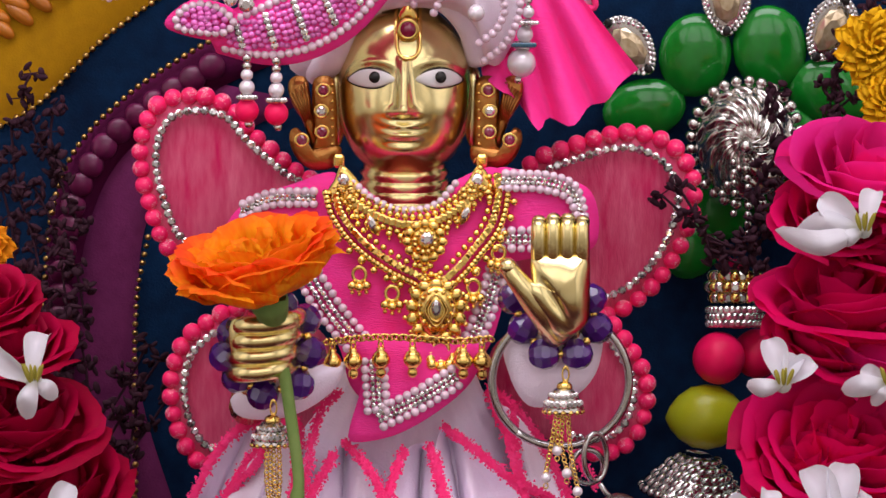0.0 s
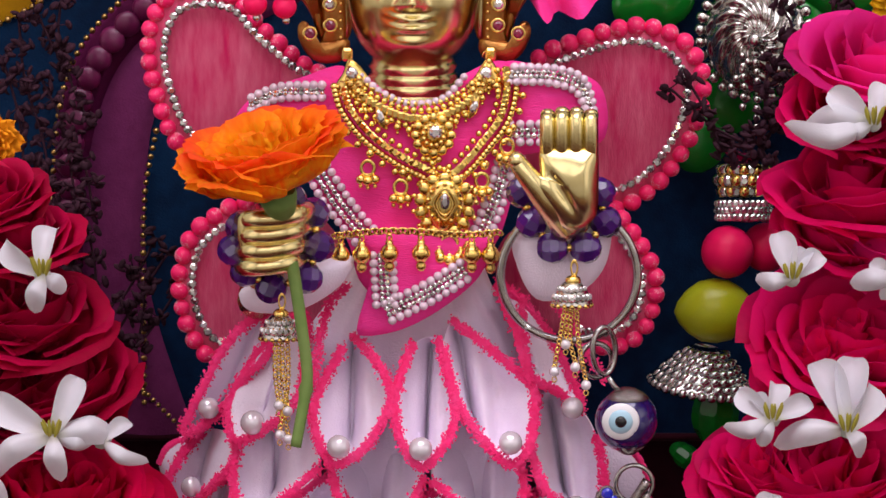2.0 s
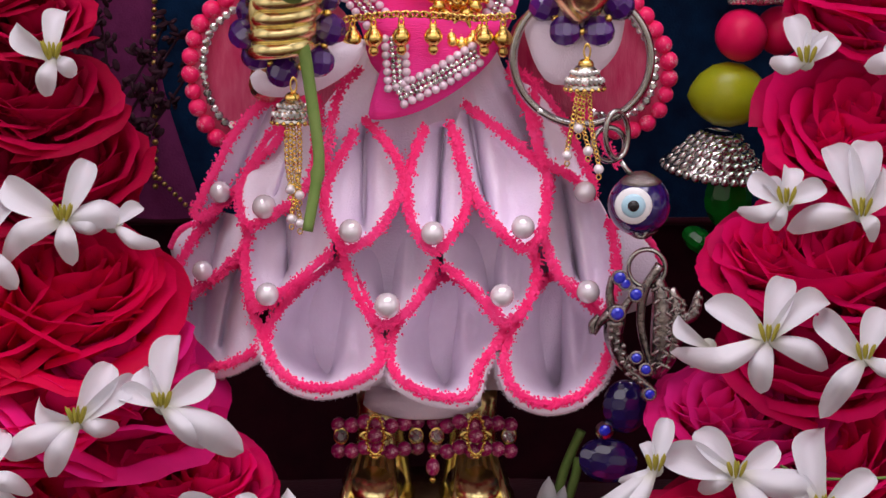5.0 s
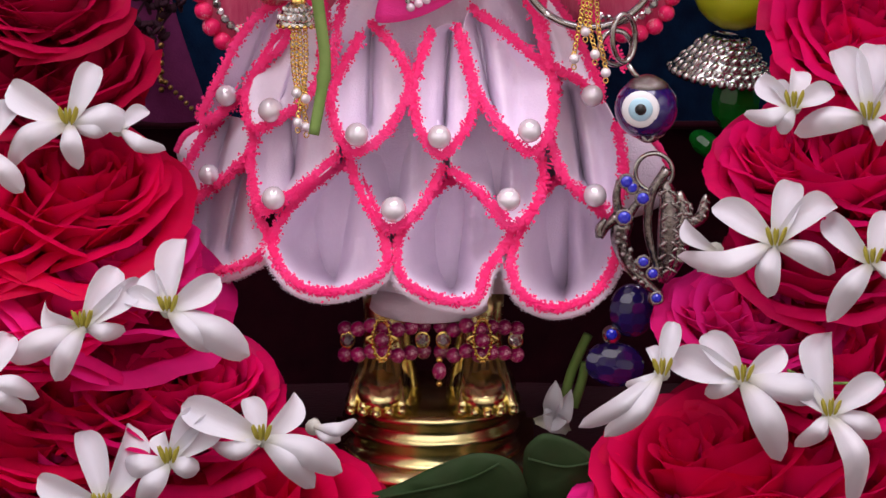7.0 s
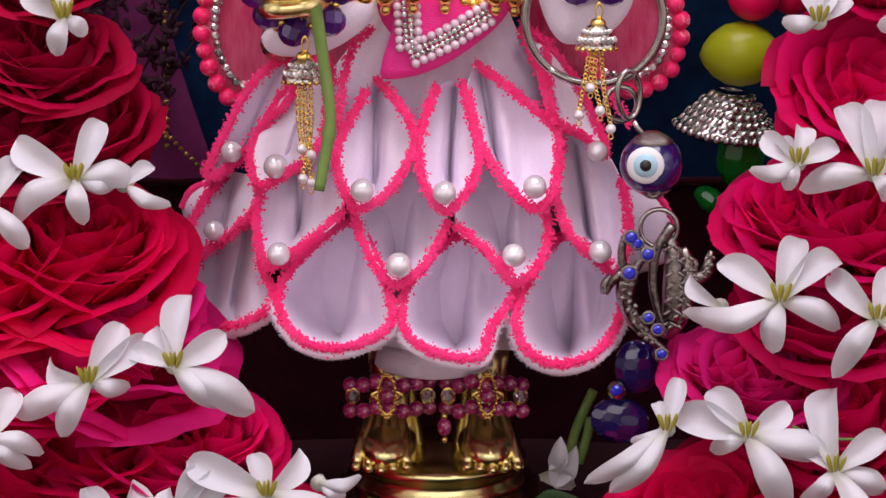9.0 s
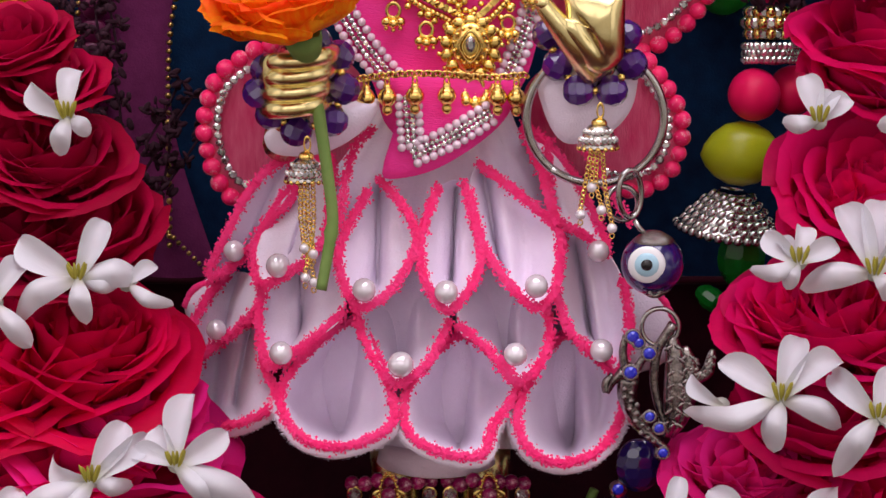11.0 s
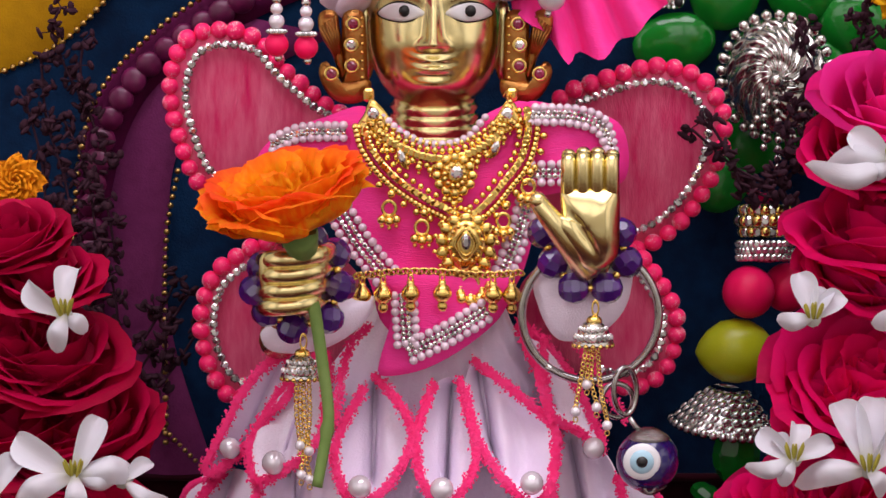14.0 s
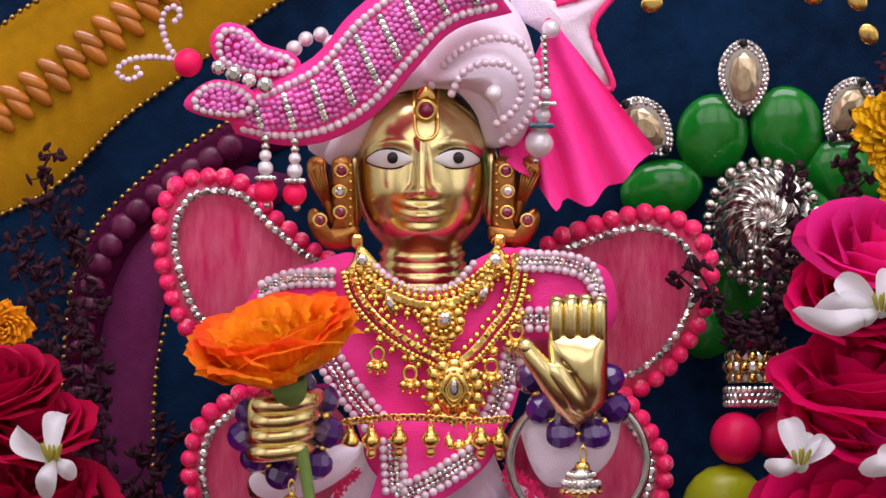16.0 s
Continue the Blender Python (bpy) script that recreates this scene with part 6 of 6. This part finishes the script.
# ---- ornaments on the hanging ----
def gem_flower():
    g = thing("gem_flower", at(*high(1350, 400), 0.05), "green acrylic gem flower with an embossed silver shell and crystal drops", "ornament")
    y = WALL_Y - 0.006
    cab = bmesh.new()
    bmesh.ops.create_icosphere(cab, subdivisions=3, radius=1)
    for v in cab.verts:
        v.co.y = v.co.y * 0.66 if v.co.y < 0 else v.co.y * 0.2
    gem = mesh_of("gem_petal", cab, M_GREENGEM)
    for c, w, h, a in (((1262, 240), 62, 72, 8), ((1394, 228), 63, 74, -8), ((1172, 335), 72, 52, -12), ((1500, 305), 72, 58, 18), ((1255, 575), 52, 62, 20), ((1420, 500), 60, 60, 0), ((1300, 500), 60, 70, 0), ((1430, 400), 60, 70, 0)):
        u, v = high(*c)
        bead("gem_petal", gem, g, at(u, v, y), (size(w * 1.12), size(46), size(h * 1.12)), spin(a))
    for c, w, h, a in (((1318, 138), 47, 70, 0), ((1145, 225), 46, 62, -42), ((1502, 195), 44, 64, 28)):
        u, v = high(*c)
        tip = Vector((math.sin(radians(a)), math.cos(radians(a))))
        bm = bmesh.new()
        rim = []
        for s in np.linspace(0, 2 * math.pi, 10, endpoint=False):
            du, dv = w * math.sin(s) * (1 - 0.35 * max(0, -math.cos(s))), -h * math.cos(s)
            rim.append((u + du * tip.y - dv * tip.x, v + du * tip.x + dv * tip.y))
        panel(bm, rim, y - 0.001, 0.003, 0.0005, 4, 40)
        d = part("crystal_drop", bm, M_SILVER, g, "pear-shaped crystal drop in a stone-set frame")
        cc = np.array((u, v))
        for q in (0.93, 0.80):
            string_of("pave_stone", STONE, d, [tuple(cc + (np.array(p) - cc) * q) for p in rim], 4.6, y - 0.0028, 1.9, True)
        bead("crystal", stone_mesh("crystal", mat("champagne_crystal", (0.80, 0.70, 0.50), 0.05, 0.6, (0.45, 0.34, 0.18), 3, 0.5)), d, at(u, v, y - 0.0035), (size(w * 0.60), size(18), size(h * 0.70)), spin(a))
        for sgn in (-0.85, 0.9):
            bead("hole", ball_mesh("hole", M_BLACK, 10, 6), d, at(u - tip.x * h * sgn * -1, v - tip.y * h * sgn, y - 0.0036), (size(8), size(3), size(9)))
    # embossed silver shell: spiral ridges on a dome
    u0, v0 = high(1352, 400)
    sy = y - 0.010
    bm, rows = bmesh.new(), []
    for i in range(44):
        r = i / 43
        row = []
        for j in range(90):
            a = 2 * math.pi * j / 90
            ridge = 0.0017 * abs(math.sin(7 * a + 10 * r)) * min(1, 3 * r) + 0.0007 * abs(math.sin(r * 11))
            lift = 0.009 * (1 - r * r) ** 0.7 + ridge * (r < 0.97)
            row.append(bm.verts.new(at(u0 + 92 * r * math.cos(a), v0 - 5 + 104 * r * math.sin(a), sy - lift)))
        rows.append(row)
    for a, b in zip(rows, rows[1:]):
        for j in range(90):
            bm.faces.new((a[j], b[j], b[(j + 1) % 90], a[(j + 1) % 90]))
    shell = part("silver_shell", bm, M_SILVER, g, "embossed silver shell with beaded rim")
    string_of("rim_ball", SILVERBALL, shell, [(u0 + 98 * math.cos(a), v0 - 5 + 110 * math.sin(a)) for a in np.linspace(0, 2 * math.pi, 12, endpoint=False)], 11, sy - 0.001, 2.0, True)
    bead("boss", SILVERBALL, shell, at(u0, v0 + 2, sy - 0.0115), size(14))
    for path in (many(high, (1330, 430), (1332, 480), (1330, 520)), many(high, (1352, 425), (1356, 490), (1355, 555)), many(high, (1340, 440), (1318, 470), (1310, 485))):
        string_of("string_ball", SILVERBALL, shell, path, 8, sy - 0.010, 1.9)


gem_flower()


def bead_drop():
    y = 0.034
    t = thing("bead_hanging", at(*high(1335, 700), y), "hanging string of pink, gold, silver and lime beads", "bead string")
    u, v = high(1333, 650)
    bead("gold_bead", ball_mesh("gold_bead", M_DARKSILVER, 20, 14), t, at(u, v, y), (size(46), size(42), size(33)))
    for k in range(11):
        for j in (-1, 0, 1):
            a = math.pi * k / 10
            bead("rhinestone" if (k + j) % 2 else "gold_stud", STONE if (k + j) % 2 else GOLDBALL, t, at(u + 46 * math.cos(a) * (1 - 0.14 * abs(j)), v + 19 * j, y - size(42) * math.sin(a) * (1 - 0.12 * abs(j))), size(11.5))
    u, v = high(1333, 703)
    bead("stone_ring", SILVERBALL, t, at(u, v, y), (size(47), size(45), size(21)))
    for j in (-1, 0, 1):
        for k in range(15):
            a = math.pi * (k + 0.5 * (j % 2)) / 14
            bead("rhinestone", STONE, t, at(u + 47 * math.cos(a), v + 12 * j, y - size(45) * math.sin(a)), size(8))
    bead("pink_ball", PINKBALL, t, at(*high(1304, 776), y - 0.004), size(49))
    bead("pink_ball", PINKBALL, t, at(*high(1372, 768), y + 0.004), size(46))
    olive = lathe_mesh("lime_bead", M_LIME, [(0.03, 1), (0.3, 0.9), (0.6, 0.68), (0.83, 0.36), (0.9, 0), (0.83, -0.36), (0.6, -0.68), (0.3, -0.9), (0.03, -1)], 24)
    bead("lime_bead", olive, t, at(1250, 738, y - 0.004), (size(68), size(60), size(76)), spin(88))
    cap = bmesh.new()
    rings = []
    for i in range(24):
        f = i / 23
        rings.append([cap.verts.new(((0.28 + 0.72 * f ** 0.8) * (1 + 0.06 * abs(math.sin(8 * a + f * 3)) + 0.05 * abs(math.sin(f * 12))) * math.cos(a), (0.28 + 0.72 * f ** 0.8) * (1 + 0.06 * abs(math.sin(8 * a + f * 3)) + 0.05 * abs(math.sin(f * 12))) * math.sin(a), 0.5 - f)) for a in [2 * math.pi * j / 64 for j in range(64)]])
    for a, b in zip(rings, rings[1:]):
        for j in range(64):
            cap.faces.new((a[j], a[(j + 1) % 64], b[(j + 1) % 64], b[j]))
    cap.faces.new(rings[0])
    u, v = low(1268, 265)
    c = part("shell_cap", mesh_of("shell_cap", cap, M_SILVER), None, t, "fluted silver cap")
    c.matrix_basis = Matrix.Translation(at(u, v, y)) @ pose(0, 0, 0, 4, 8, 0) @ Matrix.Diagonal((size(92), size(80), size(72), 1))
    for f in (0.1, 0.28, 0.46, 0.64, 0.82, 1.0):
        n = int(8 + 9 * f)
        for k in range(n):
            a = math.pi + math.pi * (k + 0.5 * (f * 5 % 2 < 1)) / (n - 1)
            rr = 0.30 + 0.72 * f ** 0.8
            w = c.matrix_basis @ Vector((rr * math.cos(a), rr * math.sin(a), 0.5 - f))
            bead("rim_ball" if f == 1 else "scallop", SILVERBALL, c, w, (size(9), size(9), size(9)) if f == 1 else (size(11), size(8), size(7)), spin(-25 + 20 * math.cos(a)))
    gem = facet_mesh("green_bead", M_GREENGEM, 8, 6)
    for (x, z), w, h, a in (((1290, 350), 46, 60, 6), ((1238, 425), 36, 24, 35), ((1300, 440), 40, 40, 0)):
        bead("green_bead", gem, t, at(*low(x, z), y), (size(w), size(28), size(h)), spin(a))


bead_drop()


# ---- dried sprigs, marigolds, leaves ----
def sprig(paths, y, rng, label="dried dark purple sprig of small seed heads"):
    u, v = paths[0][0]
    t = thing("dried_sprig", at(u, v, y), label, "sprig", "dried sprigs")
    for path in paths:
        bm = bmesh.new()
        pts = spline(path, max(6, int(length(path) / 8)))
        tube(bm, [at(a, b, y) for a, b in pts], size(2.6), 6)
        part("stalk", bm, M_TWIG, t)
        n = max(3, int(length(path) / 34))
        for a, b in spline(path, n):
            bm = bmesh.new()
            for k in range(8):
                w = rng.uniform(0, 2 * math.pi)
                d = rng.uniform(7, 24)
                spot = at(a + d * math.cos(w), b + d * math.sin(w) * 0.8, y + rng.uniform(-0.0022, 0.0018))
                ball(bm, spot, (size(rng.uniform(8, 14)), size(rng.uniform(3, 6)), size(rng.uniform(4, 8))), 7, 5, Euler((rng.random() * 3, rng.random() * 6, 0)).to_matrix())
                tube(bm, [at(a, b, y), spot], size(1.3), 4, cap=False)
            tagged(part("seed_head", bm, M_TWIG, t), kind="stuff")


def sprigs():
    rng = random.Random(12)
    sprig([[(55, 130), (40, 170), (60, 230), (95, 300)], [(95, 190), (90, 250), (110, 330), (140, 400)]], 0.045, rng)
    sprig([[(20, 230), (30, 330), (60, 430), (85, 560)], [(-10, 290), (20, 400), (30, 520)], [(60, 330), (100, 420), (120, 560)], [(110, 430), (135, 480), (150, 560)]], 0.042, rng)
    sprig([[(60, 480), (100, 600), (120, 720), (150, 830)], [(130, 560), (150, 640), (160, 740)], [(100, 640), (140, 780), (190, 880)]], 0.040, rng)
    sprig([[(260, 610), (230, 670), (200, 720)], [(280, 640), (240, 700), (190, 780)], [(220, 660), (240, 730), (215, 850)], [(300, 700), (260, 760), (230, 800)]], 0.036, rng)
    sprig([[(1375, 165), (1368, 200), (1385, 240), (1375, 320), (1350, 420)], [(1420, 240), (1390, 300), (1360, 380)], [(1385, 260), (1340, 330), (1340, 400)]], 0.030, rng)
    sprig([[(1170, 345), (1210, 380), (1250, 415), (1300, 440)], [(1200, 330), (1230, 380), (1260, 450)]], 0.018, rng)
    sprig([[(1470, 140), (1480, 200), (1440, 270)], [(1500, 60), (1480, 130), (1465, 210)], [(1540, -40), (1550, 30), (1530, 110)], [(1510, 170), (1470, 210), (1440, 280)]], 0.030, rng)
    sprig([[(1310, 420), (1330, 450), (1350, 480)], [(1260, 430), (1290, 460), (1330, 470)]], 0.028, rng)


sprigs()


def marigold(u, v, r, y, tone, rng):
    t = thing("marigold", at(u, v, y), "yellow marigold head with ruffled petals", "marigold", "marigolds")
    pm = petal_mesh("petal", tone, 0.8, 0.5, 0.3, 0.25, 0, 70, 5)
    for k in range(60):
        f = k / 60
        p = part("petal", pm, None, t)
        s = size(r) * (0.45 + 0.4 * f)
        p.matrix_basis = Matrix.Translation(at(u, v, y)) @ pose(0, 0, 0, 70, 0, 0) @ pose(0, 0, 0, 0, 0, 137.5 * k) @ pose(0, size(r) * 0.25 * f, size(r) * 0.2 * (1 - f), -88 * f, 0, rng.uniform(-15, 15)) @ Matrix.Scale(s, 4)


def loose_leaves():
    rng = random.Random(3)
    marigold(1550, 85, 75, 0.02, M_MARIGOLD, rng), marigold(1575, 175, 60, 0.015, M_MARIGOLD, rng)
    marigold(-25, 440, 52, 0.0, mat("orange_marigold_petal", (0.80, 0.24, 0.006), 0.6, 0.0, (0.75, 0.30, 0.008), 200, 0.5, 0.2, island=0.15), rng)
    for pts, y, bend in ((many(foot, (620, 895), (700, 862), (790, 820), (850, 803), (905, 814), (930, 845), (925, 895), (780, 920)), -0.040, 0.003), (many(foot, (930, 812), (948, 778), (975, 768), (1025, 786), (1064, 818), (1075, 855), (1055, 905), (945, 905)), -0.034, 0.002)):
        leaf = thing("green_leaf", at(*np.mean(pts, 0), y), "dark green leaf lying before the pedestal", "leaf", "leaves at the pedestal")
        lay = lambda u, v: y + 0.00004 * (v - 1600)
        bm = bmesh.new()
        panel(bm, pts, lay, 0.0006, bend, 6, 48, wave=lambda u, v: 0.0008 * noise.noise(Vector((u / 40, v / 25, 5))))
        part("blade", bm, M_LEAF, leaf)
        bm = bmesh.new()
        mid_pts = spline((pts[0], np.mean(pts, 0), pts[len(pts) // 2]), 16)
        tube(bm, [at(u, v, lay(u, v) - bend - 0.0003) for u, v in mid_pts[1:-1]], size(3.2), 6)
        part("midrib", bm, M_LEAF, leaf)
    loose = thing("rose_petal", at(1292, 452, 0.026), "loose pink rose petal caught on the bead string", "petal")
    p = part("blade", ROSES[0][4][0], None, loose)
    p.matrix_basis = Matrix.Translation(at(1292, 470, 0.046)) @ pose(0, 0, 0, 10, 12, 0) @ Matrix.Scale(size(44), 4)
    b = thing("fallen_bud", at(*foot(985, 730), -0.015), "faded white flower bud with pale green stalks", "flower")
    for k, (x, z, a) in enumerate(((950, 725, 70), (990, 735, 20), (1010, 745, -40), (975, 715, 10))):
        p = part("petal", HOLLOW[k % 3], None, b)
        p.matrix_basis = Matrix.Translation(at(*foot(x, z + 20), -0.014)) @ pose(0, 0, 0, 20, a, 0) @ Matrix.Scale(size(70), 4)
    for path in (((1000, 720), (1015, 660), (1045, 590)), ((1020, 720), (1035, 670), (1040, 640))):
        bm = bmesh.new()
        tube(bm, [at(*foot(*q), -0.012) for q in spline(path, 14)], size(9), 8)
        part("stalk", bm, M_STEM, b, "pale green stalk")
    bm = bmesh.new()
    tube(bm, [at(*low(*q), -0.062) for q in spline(((1385, 828), (1430, 848), (1500, 852), (1600, 848)), 24)], size(3), 6)
    tagged(part("thread", bm, M_STEM), "thin green thread tied round the flowers", "thread")


loose_leaves()
